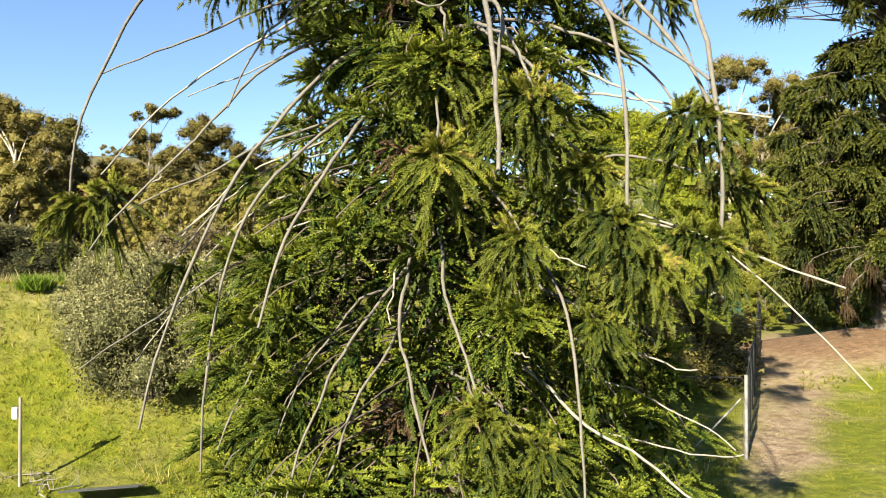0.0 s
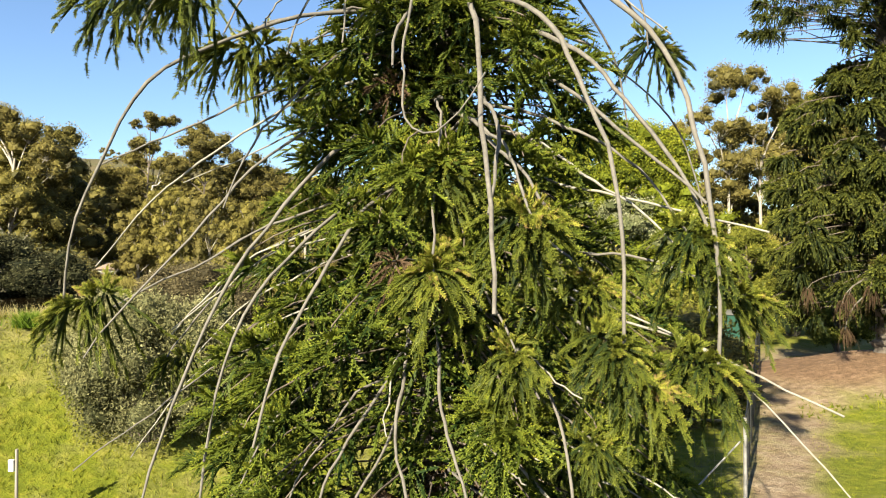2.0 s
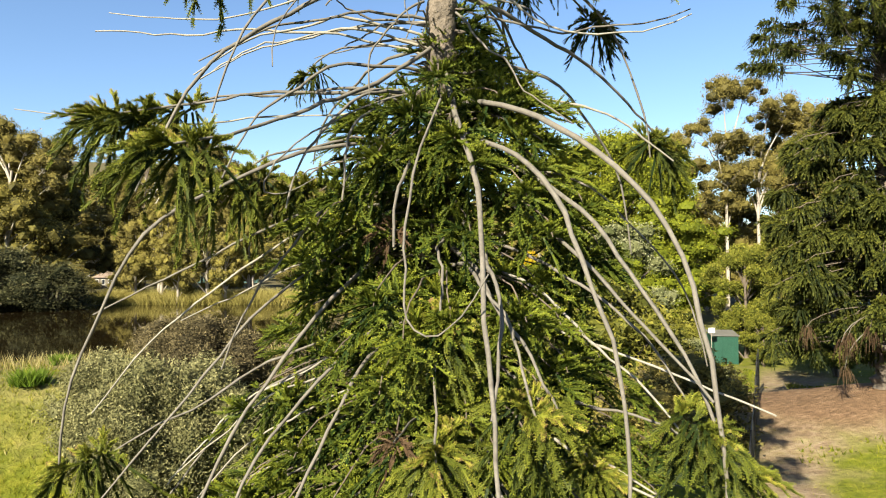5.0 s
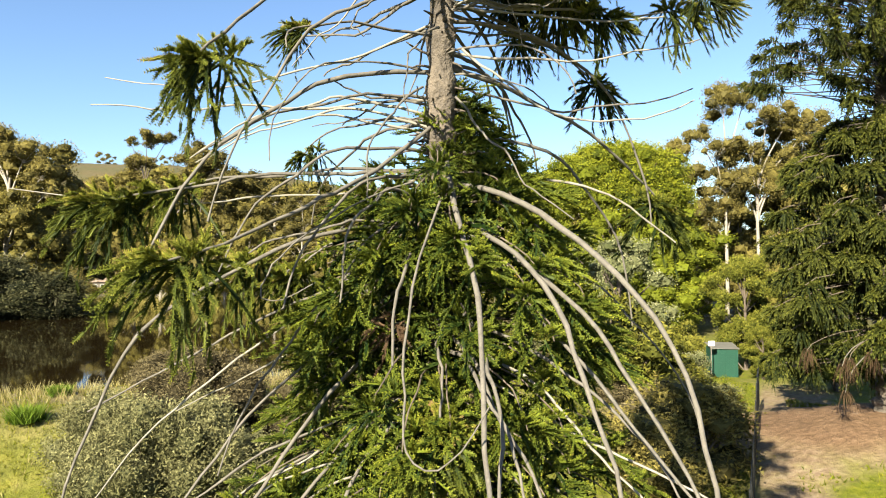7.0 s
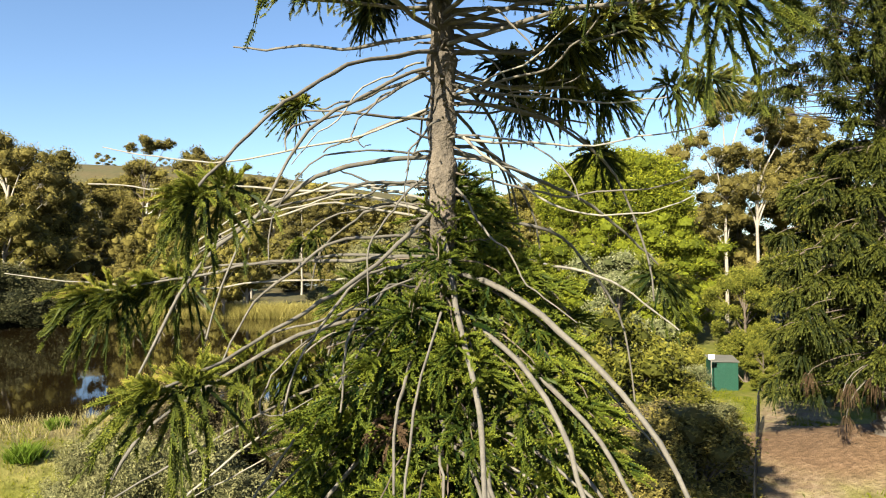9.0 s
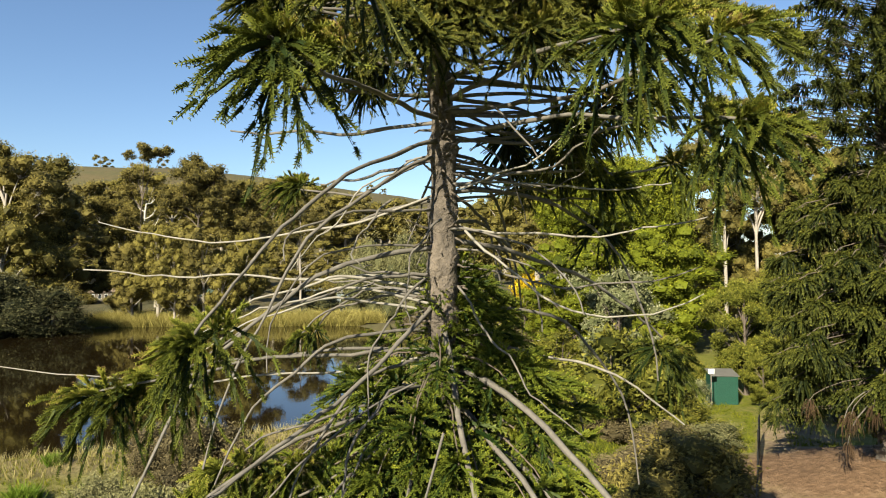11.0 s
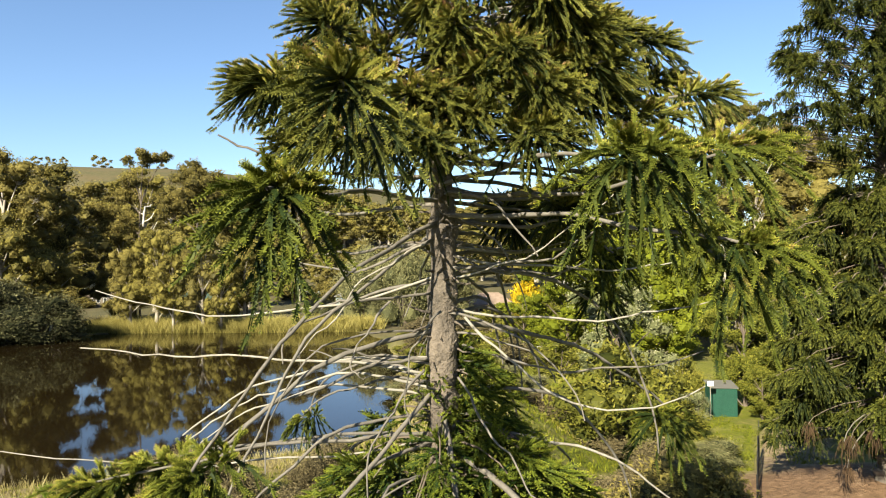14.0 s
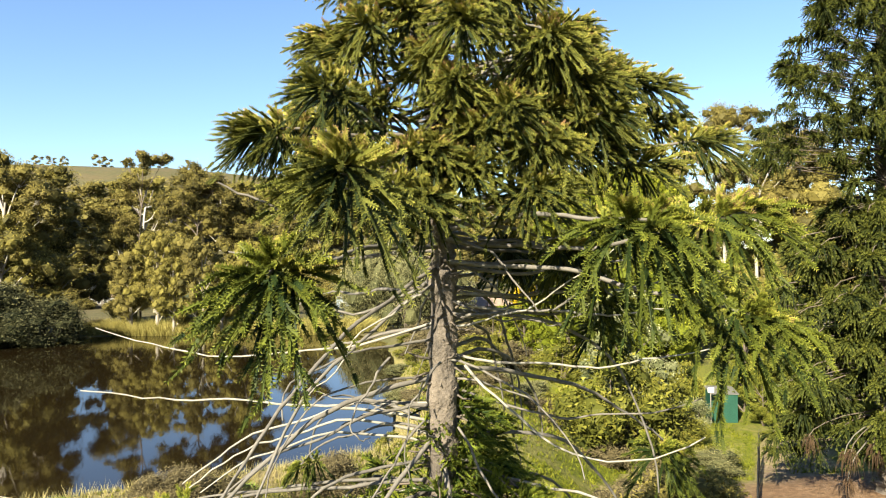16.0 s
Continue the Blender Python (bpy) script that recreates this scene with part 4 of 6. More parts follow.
for x, y, tall, wide, turn, kind in ((-17.9, 222, 12.5, 19.0, 0, SHRUB_GREY_FAR), (-28.5, 226, 6.3, 17.1, 80, SHRUB_GREY_FAR), (-5.7, 213, 0.9, 17.1, 30, SHRUB_GREEN), (3.8, 224, 3.1, 19.0, 200, SHRUB_GREY_FAR), (4, 96, 4.5, 8, 10, SHRUB_BROWN),
                                     (9, 108, 6, 9, 120, SHRUB_GREEN), (14, 112, 6, 10, 300, SHRUB_GREEN), (-1, 84, 3.6, 6, 44, SHRUB_BROWN), (4, 76, 3.6, 7, 5, SHRUB_GREEN), (9, 84, 4, 7, 65, SHRUB_BROWN),
                                     (14, 78, 4.4, 7, 165, SHRUB_GREEN), (19, 112, 9, 11, 20, SHRUB_GREEN), (28, 112, 8, 11, 90, SHRUB_GREEN), (-2, 100, 3, 6, 5, SHRUB_BROWN), (16, 92, 3.2, 6, 9, SHRUB_GREY_FAR)):
    shrub("distant_shrub", kind, x, y, tall, wide, turn, "grey-green leafy tree beyond the garden" if kind is SHRUB_GREY_FAR else "olive shrub beyond the garden", "distant shrubs")
for x, y, tall, wide, turn in ((-13.0, 127, 17.5, 13.0, 0), (-5.5, 124, 19.0, 13.0, 70), (1.5, 128, 16.0, 12.0, 150), (-24, 139, 5.5, 9.0, 40)):
    shrub("willow_tree", WILLOW, x, y, tall, wide, turn, "pale grey-green feathery tree beyond the pond", "willows", category="tree")
shrub("autumn_tree", shrub_kind("autumn_tree", 27, M_YELLOW, leaf=0.06, per=260, clumps=14), 18.6, 140, 10.5, 8.0, 0, "small tree in bright yellow autumn leaf", category="tree")
shrub("red_tree", shrub_kind("red_tree", 28, M_RED, leaf=0.06, per=220, clumps=12), 10.4, 143, 5.5, 6.0, 0, "small tree in dull red autumn leaf", category="tree")
for k in range(14):
    y = 35 + k * 4.6
    x = np.interp(y, [32, 42, 98], [-5.4, -2.6, -4.6]) + RNG.uniform(-0.6, 2.2)
    kind = (SHRUB_BROWN, SHRUB_GREEN, SHRUB_GREY_FAR)[k % 3]
    shrub("shore_shrub", kind, x, y, RNG.uniform(0.9, 1.9), RNG.uniform(2.0, 3.6), RNG.uniform(0, 360), "low brownish shrub along the pond's edge", "shore shrubs")


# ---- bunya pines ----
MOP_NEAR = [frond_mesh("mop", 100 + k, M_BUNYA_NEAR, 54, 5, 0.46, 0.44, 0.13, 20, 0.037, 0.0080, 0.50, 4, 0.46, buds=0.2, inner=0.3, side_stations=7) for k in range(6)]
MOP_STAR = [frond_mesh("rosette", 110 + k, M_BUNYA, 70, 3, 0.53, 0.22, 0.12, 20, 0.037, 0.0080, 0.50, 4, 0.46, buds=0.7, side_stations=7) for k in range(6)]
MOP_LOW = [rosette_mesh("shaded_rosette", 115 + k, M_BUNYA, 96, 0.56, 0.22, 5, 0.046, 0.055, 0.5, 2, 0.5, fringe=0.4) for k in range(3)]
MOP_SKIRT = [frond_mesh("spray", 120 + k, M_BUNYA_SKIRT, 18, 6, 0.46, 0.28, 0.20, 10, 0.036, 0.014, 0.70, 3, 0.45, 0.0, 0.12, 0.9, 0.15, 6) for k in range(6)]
# coloured dark, to paint the shade of the skirt's deep gaps
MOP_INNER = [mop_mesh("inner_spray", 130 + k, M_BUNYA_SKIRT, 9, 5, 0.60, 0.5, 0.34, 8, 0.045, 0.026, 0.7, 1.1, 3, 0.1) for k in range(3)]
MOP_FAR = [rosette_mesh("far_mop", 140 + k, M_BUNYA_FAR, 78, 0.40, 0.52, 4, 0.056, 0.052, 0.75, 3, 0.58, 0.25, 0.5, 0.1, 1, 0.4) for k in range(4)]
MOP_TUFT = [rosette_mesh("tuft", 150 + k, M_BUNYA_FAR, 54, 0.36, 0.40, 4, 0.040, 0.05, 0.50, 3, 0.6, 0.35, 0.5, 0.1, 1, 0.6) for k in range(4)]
MOP_DEAD = [mop_mesh("dead_mop", 160, M_DEAD, 10, 6, 0.5, 0.5, 0.26, 6, 0.05, 0.025, 0.5)]


MOP_STRAW = [mop_mesh("dead_straw", 161, M_DEAD, 16, 4, 0.45, 1.7, 0.32, 6, 0.03, 0.02, 0.6, fan=0.25, droop=0.9)]


class Bunya:
    def __init__(self, x, y, z, top, foot, label, seed, bark):
        self.rng = np.random.default_rng(seed)
        self.ob = thing("bunya_pine", pose(x, y, z, -1.3), label, "tree")
        self.foot, self.top = foot, top
        n, sides = 300, 28
        zz = np.linspace(-0.2, top, n)
        wob = np.stack([0.04 * np.sin(zz * 0.7) + 0.02 * np.sin(zz * 2.1), 0.03 * np.cos(zz * 0.9), zz], -1)
        whorl = np.abs(np.sin(zz * 4.1 + 0.5 * np.sin(zz * 1.7))) ** 6
        v, f = tube(wob, foot * (1 - 0.80 * zz / top) * (0.97 + 0.11 * whorl + 0.03 * np.sin(zz * 23)) + 0.01, sides)
        # bark plates, and knots of old whorls
        v = v.reshape(n, sides, 3)
        rough = self.rng.normal(0, 1, (n, sides))
        rough = (rough + np.roll(rough, 1, 0) + np.roll(rough, 1, 1)) / 3
        lumps_at = self.rng.uniform(0, 1, (n, sides)) > (1 - 0.10 * whorl[:, None])
        knot = sum(np.roll(np.roll(lumps_at, a, 0), b, 1) * (1.0 if a == b == 0 else 0.55) for a in (-1, 0, 1) for b in (-1, 0, 1))
        v = wob[:, None] + (v - wob[:, None]) * (1 + 0.10 * rough + 0.16 * np.clip(knot, 0, 1.3))[..., None]
        put("trunk", mesh_of("trunk", v.reshape(-1, 3), f, bark, smooth=True), self.ob)

    def branch(self, z0, az, reach, tip_z, rise=0.3, thick=0.035, end=0.4, mop=None, size=1.0, mat=None, sway=0.0, bulge=0.55, fol=None, seg=16):
        """A limb from height z0 on the trunk, az degrees (0 is +x, 90 away from the path), out to reach, its tip at tip_z."""
        a = radians(az)
        out, side = np.array([math.cos(a), math.sin(a), 0]), np.array([-math.sin(a), math.cos(a), 0])
        r0 = self.foot * (1 - 0.8 * z0 / self.top) * 0.6
        p0 = out * r0 + np.array([0, 0, z0])
        p3 = out * reach + np.array([0, 0, tip_z])
        p1 = out * (r0 + bulge * (reach - r0)) + np.array([0, 0, z0 + rise]) + side * sway * 0.5
        p2 = out * reach * (0.97 if tip_z < z0 - 0.5 else 0.8) + np.array([0, 0, z0 + (tip_z - z0) * end + rise * 0.4]) + side * sway
        return self.grow(bezier(p0, p1, p2, p3, seg), az, thick, mat, mop, size, fol)

    def limb(self, z0, az, reach, tip_z, mid_r, mid_z, sway=0.0, thick=0.03, mat=None, mop=None, size=1.0, fol=None, seg=22):
        """A limb from height z0 on the trunk towards az degrees that passes mid_r out at mid_z and ends reach out at tip_z."""
        a = radians(az)
        out, side = np.array([math.cos(a), math.sin(a), 0]), np.array([-math.sin(a), math.cos(a), 0])
        up = np.array([0, 0, 1.0])
        p0 = out * self.foot * (1 - 0.8 * z0 / self.top) * 0.6 + up * z0
        p3, m = out * reach + up * tip_z, out * mid_r + side * sway + up * mid_z
        a1, a2 = np.linalg.norm(m - p0), np.linalg.norm(p3 - m)
        u = min(0.72, max(0.28, a1 / (a1 + a2)))
        e = (p3 - p0) / 6
        c = (m - (1 - u) ** 3 * p0 - u ** 3 * p3 - e * 3 * u * (1 - u) * (2 * u - 1)) / (3 * u * (1 - u))
        return self.grow(bezier(p0, c - e, c + e, p3, seg), az, thick, mat, mop, size, fol)

    def twig(self, p0, p1, p2, p3, thick=0.012, mat=None):
        """A bent bare twig along a curve in the tree's own metres."""
        return self.grow(bezier(p0, p1, p2, p3, 18), 0, thick, mat, None, 1.0, None)

    def grow(self, pts, az, thick, mat, mop, size, fol):
        rng, seg = self.rng, len(pts)
        pts[2:-1] += rng.normal(0, 0.007, (seg - 3, 3))
        run = np.linspace(0, 1, seg)[:, None]
        pts = pts + 0.035 * np.sin(run * np.pi) * np.sin(run * rng.uniform(9, 16, 3) + rng.uniform(0, 6, 3)) * min(1.0, seg / 16)
        v, f = tube(pts, np.linspace(thick * 1.05, thick * 0.45, seg), 7, 0.10, rng)
        limb = put("branch", mesh_of("branch", v, f, mat or M_BRANCH, smooth=True), self.ob)
        if mop:
            d = pts[-1] - pts[-4]
            yaw = math.degrees(math.atan2(d[1], d[0])) if math.hypot(d[0], d[1]) > 0.12 else az
            pitch = math.degrees(math.atan2(d[2], math.hypot(d[0], d[1])))
            m = Matrix.Translation(pts[-1]) @ pose(0, 0, 0, 0, -0.35 * max(-60, min(50, pitch)), yaw) @ Matrix.Scale(size, 4)
            put("foliage", mop[int(rng.integers(len(mop)))], limb, fol or "", m)
        return limb


TREE = Bunya(0, 8.953, -0.205, 20.5, 0.30, "tall bunya pine with long drooping bare branches and tufted foliage", 1, M_TRUNK)
R1 = TREE.rng
# the dense lower skirt
for k in range(200):
    z = 0.5 + 9.5 * ((k + R1.uniform(0, 1)) / 200) ** 0.95
    rad = np.interp(z, [0, 2, 5.8, 7.0, 8.0, 9.0, 9.6, 10.1], [3.3, 3.2, 2.65, 2.4, 2.25, 1.95, 1.5, 0.9]) * R1.uniform(0.72, 1.03)
    az = R1.uniform(-205, 25) if k % 6 else R1.uniform(20, 160)
    if 2.7 < z < 4.8 and -117 < az < -78:
        continue
    TREE.branch(z + 0.25 * rad, az, rad, z, 0.2, 0.014, 0.5, MOP_SKIRT, R1.uniform(0.85, 1.15), mat=M_DARK_BARK, seg=7)
# its inside: sprays with the shade put into their leaf colour
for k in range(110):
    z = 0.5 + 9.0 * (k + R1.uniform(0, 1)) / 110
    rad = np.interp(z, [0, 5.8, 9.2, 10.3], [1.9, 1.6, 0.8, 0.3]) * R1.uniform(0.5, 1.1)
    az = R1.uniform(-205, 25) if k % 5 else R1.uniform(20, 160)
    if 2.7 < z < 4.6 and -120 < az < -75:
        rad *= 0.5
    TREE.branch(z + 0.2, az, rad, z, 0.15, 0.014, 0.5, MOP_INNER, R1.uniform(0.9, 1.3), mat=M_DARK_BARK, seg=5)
# the crown above and behind
for k in range(52):
    z = 14.1 + 5.7 * (k + R1.uniform(0, 1)) / 52
    rad = np.interp(z, [12.5, 13.3, 14.5, 16, 20.3], [3.2, 3.1, 2.4, 1.85, 0.5]) * R1.uniform(0.75, 1.0)
    az = R1.uniform(-10, 190) if z < 15.6 else R1.uniform(0, 360)
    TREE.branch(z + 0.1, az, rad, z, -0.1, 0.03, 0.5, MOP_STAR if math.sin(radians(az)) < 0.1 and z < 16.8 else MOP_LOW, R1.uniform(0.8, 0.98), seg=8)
# bare arching branches behind
for k in range(16):
    z = 8.0 + 4.6 * (k + R1.uniform(0, 1)) / 16
    TREE.branch(z, R1.uniform(15, 165), R1.uniform(2.2, 3.8), z - R1.uniform(1.0, 3.0), 0.4, 0.028, R1.uniform(0.2, 0.5))
for k in range(8):
    z = 11.9 + 1.7 * (k + R1.uniform(0, 1)) / 8
    TREE.branch(z, (-35 + R1.uniform(0, 110)) if k % 2 else (120 + R1.uniform(0, 100)), R1.uniform(1.8, 3.0), z + R1.uniform(-0.5, 0.5), -0.15, 0.026, 0.5)
for k in range(24):
    z = 13.5 + 2.2 * (k + R1.uniform(0, 1)) / 24
    rad = np.interp(z, [12.5, 13.3, 14.5, 16], [2.0, 2.3, 2.3, 2.0]) * R1.uniform(0.6, 1.05)
    TREE.branch(z - 0.1, R1.uniform(-190, 10), rad, z, 0.1, 0.028, 0.5, MOP_STAR, R1.uniform(0.8, 1.0), seg=8)
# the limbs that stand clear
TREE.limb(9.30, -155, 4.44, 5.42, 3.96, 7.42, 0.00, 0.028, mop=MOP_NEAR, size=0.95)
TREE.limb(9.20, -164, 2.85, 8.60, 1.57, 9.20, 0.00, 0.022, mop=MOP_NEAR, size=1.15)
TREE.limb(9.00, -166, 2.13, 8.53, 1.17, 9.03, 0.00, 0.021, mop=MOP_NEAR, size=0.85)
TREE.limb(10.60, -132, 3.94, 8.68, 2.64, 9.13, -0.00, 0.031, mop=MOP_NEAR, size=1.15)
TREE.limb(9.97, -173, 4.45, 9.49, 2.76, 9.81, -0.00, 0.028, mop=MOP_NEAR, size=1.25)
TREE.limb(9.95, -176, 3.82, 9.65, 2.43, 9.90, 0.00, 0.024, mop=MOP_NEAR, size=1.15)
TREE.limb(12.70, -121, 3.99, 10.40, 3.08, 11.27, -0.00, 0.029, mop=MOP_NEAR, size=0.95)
TREE.limb(12.50, -134, 3.29, 9.12, 2.00, 11.37, -0.00, 0.024)
TREE.limb(11.30, -151, 3.76, 8.40, 2.26, 10.58, -0.00, 0.033)
TREE.limb(12.00, 161, 5.76, 11.82, 3.31, 11.47, 0.00, 0.019, mat=M_BLEACHED)
TREE.limb(10.95, 173, 5.05, 11.05, 2.92, 10.93, -0.00, 0.021, mat=M_BLEACHED)
TREE.limb(9.90, 179, 5.84, 9.78, 3.52, 9.58, -0.00, 0.015, mat=M_BLEACHED)
TREE.limb(10.95, -153, 3.11, 9.95, 1.55, 10.75, -0.00, 0.022)
TREE.limb(10.70, -172, 3.22, 10.08, 1.02, 10.90, 0.00, 0.022, mat=M_BLEACHED)
TREE.limb(10.55, -172, 3.14, 10.03, 1.16, 10.75, 0.00, 0.021, mat=M_BLEACHED)
TREE.limb(10.40, -167, 2.97, 10.04, 1.38, 10.64, -0.00, 0.019, mat=M_BLEACHED)
TREE.limb(10.20, -154, 2.83, 8.63, 1.69, 10.01, 0.00, 0.024)
TREE.limb(9.90, -136, 2.37, 8.23, 1.71, 9.39, -0.00, 0.024)
TREE.limb(9.50, -120, 2.12, 8.30, 1.82, 9.23, -0.00, 0.024)
TREE.limb(9.40, -99, 2.81, 7.75, 1.50, 8.78, -0.13, 0.028)
TREE.limb(8.20, -141, 3.85, 3.15, 2.13, 6.74, 0.00, 0.028)
TREE.limb(8.70, -149, 4.24, 4.92, 2.68, 6.80, -0.00, 0.022)
TREE.limb(9.20, -142, 2.97, 6.49, 1.98, 8.07, 0.00, 0.021)
TREE.limb(9.00, -163, 4.21, 7.04, 2.74, 7.83, -0.00, 0.022)
TREE.limb(8.60, -166, 4.25, 5.87, 2.75, 7.46, -0.00, 0.021, mat=M_BLEACHED)
TREE.limb(8.30, -169, 3.30, 6.93, 2.41, 7.37, 0.00, 0.017, mat=M_BLEACHED)
TREE.limb(7.30, -166, 4.05, 5.38, 2.73, 6.11, 0.00, 0.022)
TREE.limb(7.20, -135, 3.38, 2.73, 2.54, 5.79, 0.00, 0.024)
TREE.limb(6.70, -163, 3.39, 5.02, 2.59, 5.86, 0.00, 0.019, mat=M_BLEACHED)
TREE.limb(6.50, -160, 3.36, 5.12, 2.53, 5.79, 0.00, 0.017, mat=M_BLEACHED)
TREE.limb(6.00, -162, 3.07, 4.82, 1.69, 5.86, 0.00, 0.019, mat=M_BLEACHED)
TREE.limb(5.60, -161, 3.78, 3.66, 2.08, 5.26, 0.00, 0.015, mat=M_BLEACHED)
TREE.limb(5.90, -158, 4.34, 3.62, 3.60, 4.19, 0.00, 0.015)
TREE.limb(5.00, -147, 2.96, 2.74, 1.63, 4.59, 0.00, 0.019)
TREE.limb(4.60, -131, 2.65, 2.97, 1.46, 4.34, 0.00, 0.019)
TREE.limb(5.20, -120, 2.99, 2.44, 2.68, 3.18, 0.00, 0.022)
TREE.limb(4.90, -114, 2.93, 2.47, 2.55, 2.96, -0.00, 0.021)
TREE.limb(7.20, -121, 3.32, 4.18, 2.16, 6.07, 0.00, 0.028)
TREE.limb(5.60, -92, 3.10, 2.99, 2.45, 4.15, -0.31, 0.026)
TREE.limb(5.60, -102, 2.49, 4.18, 2.22, 4.47, -0.08, 0.015, mat=M_BLEACHED)
TREE.limb(5.40, -85, 3.23, 3.68, 2.74, 4.36, -0.17, 0.026)
TREE.limb(5.40, -73, 3.86, 2.83, 3.32, 4.16, 0.15, 0.024)
TREE.limb(4.60, -58, 4.03, 3.88, 3.35, 3.92, 0.00, 0.015, mat=M_BLEACHED)
TREE.limb(4.20, -61, 4.21, 2.85, 3.38, 3.16, -0.08, 0.022, mat=M_BLEACHED)
TREE.limb(6.00, -44, 4.79, 4.56, 3.32, 5.11, 0.00, 0.022, mat=M_BLEACHED)
TREE.limb(5.90, -44, 4.97, 3.72, 3.95, 4.73, 0.00, 0.015, mat=M_BLEACHED)
TREE.limb(6.00, -71, 3.66, 4.74, 2.99, 4.94, -0.11, 0.015, mat=M_BLEACHED)
TREE.limb(4.30, -77, 3.32, 3.96, 2.80, 3.99, -0.02, 0.015, mat=M_BLEACHED)
TREE.limb(3.60, -41, 3.78, 2.96, 3.16, 3.28, 0.00, 0.015, mat=M_BLEACHED)
TREE.limb(3.30, -36, 3.77, 2.85, 3.10, 2.78, 0.00, 0.014, mat=M_BLEACHED)
TREE.limb(10.30, -84, 4.03, 5.47, 2.90, 7.66, 0.08, 0.040)
TREE.limb(8.30, -83, 3.45, 6.28, 2.52, 7.28, 0.25, 0.031)
TREE.limb(8.00, -71, 3.21, 6.27, 2.47, 6.89, -0.06, 0.029)
TREE.limb(9.80, -53, 4.03, 4.95, 3.35, 8.10, -0.00, 0.038, mop=MOP_NEAR, size=0.85)
TREE.limb(9.40, -65, 3.72, 5.10, 3.11, 7.72, -0.00, 0.034, mop=MOP_NEAR, size=0.90)
TREE.limb(9.20, -52, 3.96, 6.06, 2.86, 7.76, 0.00, 0.034, mop=MOP_NEAR, size=0.95)
TREE.limb(9.00, -54, 3.99, 6.39, 2.33, 7.76, 0.00, 0.029)
TREE.limb(8.00, -46, 3.51, 6.17, 2.85, 6.96, -0.00, 0.024)
TREE.limb(7.90, -52, 3.59, 6.03, 2.83, 6.66, 0.00, 0.022, mat=M_BLEACHED)
TREE.limb(7.50, -41, 4.15, 6.17, 2.97, 6.51, 0.00, 0.022, mat=M_BLEACHED)
TREE.limb(9.00, -33, 3.39, 6.51, 2.96, 7.67, -0.00, 0.017)
TREE.limb(10.00, -3, 3.11, 9.00, 1.97, 9.72, 0.00, 0.024, mat=M_BLEACHED)
TREE.limb(11.40, 32, 4.63, 9.63, 1.80, 11.12, -0.00, 0.036, mop=MOP_NEAR, size=1.25)
TREE.limb(12.70, 11, 2.59, 12.22, 1.42, 12.73, 0.00, 0.028, mop=MOP_NEAR, size=0.95)
TREE.limb(12.40, 17, 4.02, 12.61, 1.87, 12.36, 0.00, 0.026, mat=M_BLEACHED, mop=MOP_NEAR, size=0.95)
TREE.limb(12.60, 63, 3.36, 12.73, 1.85, 12.63, 0.00, 0.028, mop=MOP_NEAR, size=0.90)
TREE.limb(12.30, 40, 3.70, 11.72, 2.51, 12.10, -0.00, 0.028, mop=MOP_NEAR, size=1.00)
TREE.limb(10.90, 39, 0.89, 10.70, 0.49, 11.00, 0.00, 0.022, mop=MOP_SKIRT, size=1.25)
TREE.limb(10.60, -3, 0.46, 10.31, 0.25, 10.68, 0.00, 0.021, mop=MOP_SKIRT, size=1.1)
TREE.limb(10.60, -177, 1.86, 10.16, 1.02, 10.64, 0.00, 0.021, mop=MOP_NEAR, size=0.55)
TREE.limb(12.60, 152, 2.61, 12.34, 1.66, 12.10, 0.00, 0.024, mop=MOP_NEAR, size=0.80)
TREE.limb(11.60, -5, 3.43, 11.66, 1.83, 11.44, 0.00, 0.019, mat=M_BLEACHED)
TREE.limb(11.20, -4, 3.35, 11.03, 1.61, 10.79, -0.00, 0.019)
TREE.limb(12.30, 4, 3.14, 12.17, 2.05, 12.09, 0.00, 0.021, mat=M_BLEACHED)
TREE.limb(12.50, 14, 2.80, 12.81, 1.79, 12.44, 0.00, 0.021)
TREE.limb(12.30, -24, 1.90, 12.19, 1.59, 12.04, -0.00, 0.015)
TREE.limb(13.20, -62, 3.85, 13.05, 2.25, 13.22, 0.00, 0.034, mop=MOP_NEAR, size=1.30)
TREE.limb(12.80, -49, 4.19, 12.25, 2.38, 12.60, -0.00, 0.033, mop=MOP_NEAR, size=1.15)
TREE.limb(13.10, -46, 3.97, 13.18, 2.48, 12.95, -0.00, 0.033, mop=MOP_NEAR, size=1.10)
TREE.limb(13.60, -99.7, 4.22, 13.42, 2.1, 13.35, -0.14, 0.036, mop=MOP_STAR, size=1.12)
TREE.limb(13.00, -107, 4.25, 12.66, 2.35, 12.85, -0.20, 0.034, mop=MOP_NEAR, size=1.28)
TREE.limb(14.30, -112, 2.92, 14.38, 1.64, 14.30, 0.00, 0.033, mop=MOP_STAR, size=0.92)
TREE.limb(14.90, -67, 1.61, 14.57, 0.89, 14.97, 0.00, 0.033, mop=MOP_STAR, size=0.97)
TREE.limb(14.20, -156, 2.42, 14.30, 1.38, 14.21, 0.00, 0.029, mop=MOP_STAR, size=0.84)
TREE.limb(15.30, 161, 1.75, 15.89, 1.21, 15.45, 0.00, 0.028, mop=MOP_STAR, size=0.84)
TREE.limb(15.00, -10, 2.42, 15.12, 1.33, 15.03, 0.00, 0.029, mop=MOP_STAR, size=0.88)
TREE.limb(14.30, -31, 2.30, 14.50, 1.26, 14.35, 0.00, 0.029, mop=MOP_STAR, size=0.88)
TREE.limb(14.60, -38, 1.75, 14.55, 1.0, 14.60, 0.00, 0.029, mop=MOP_STAR, size=0.88)
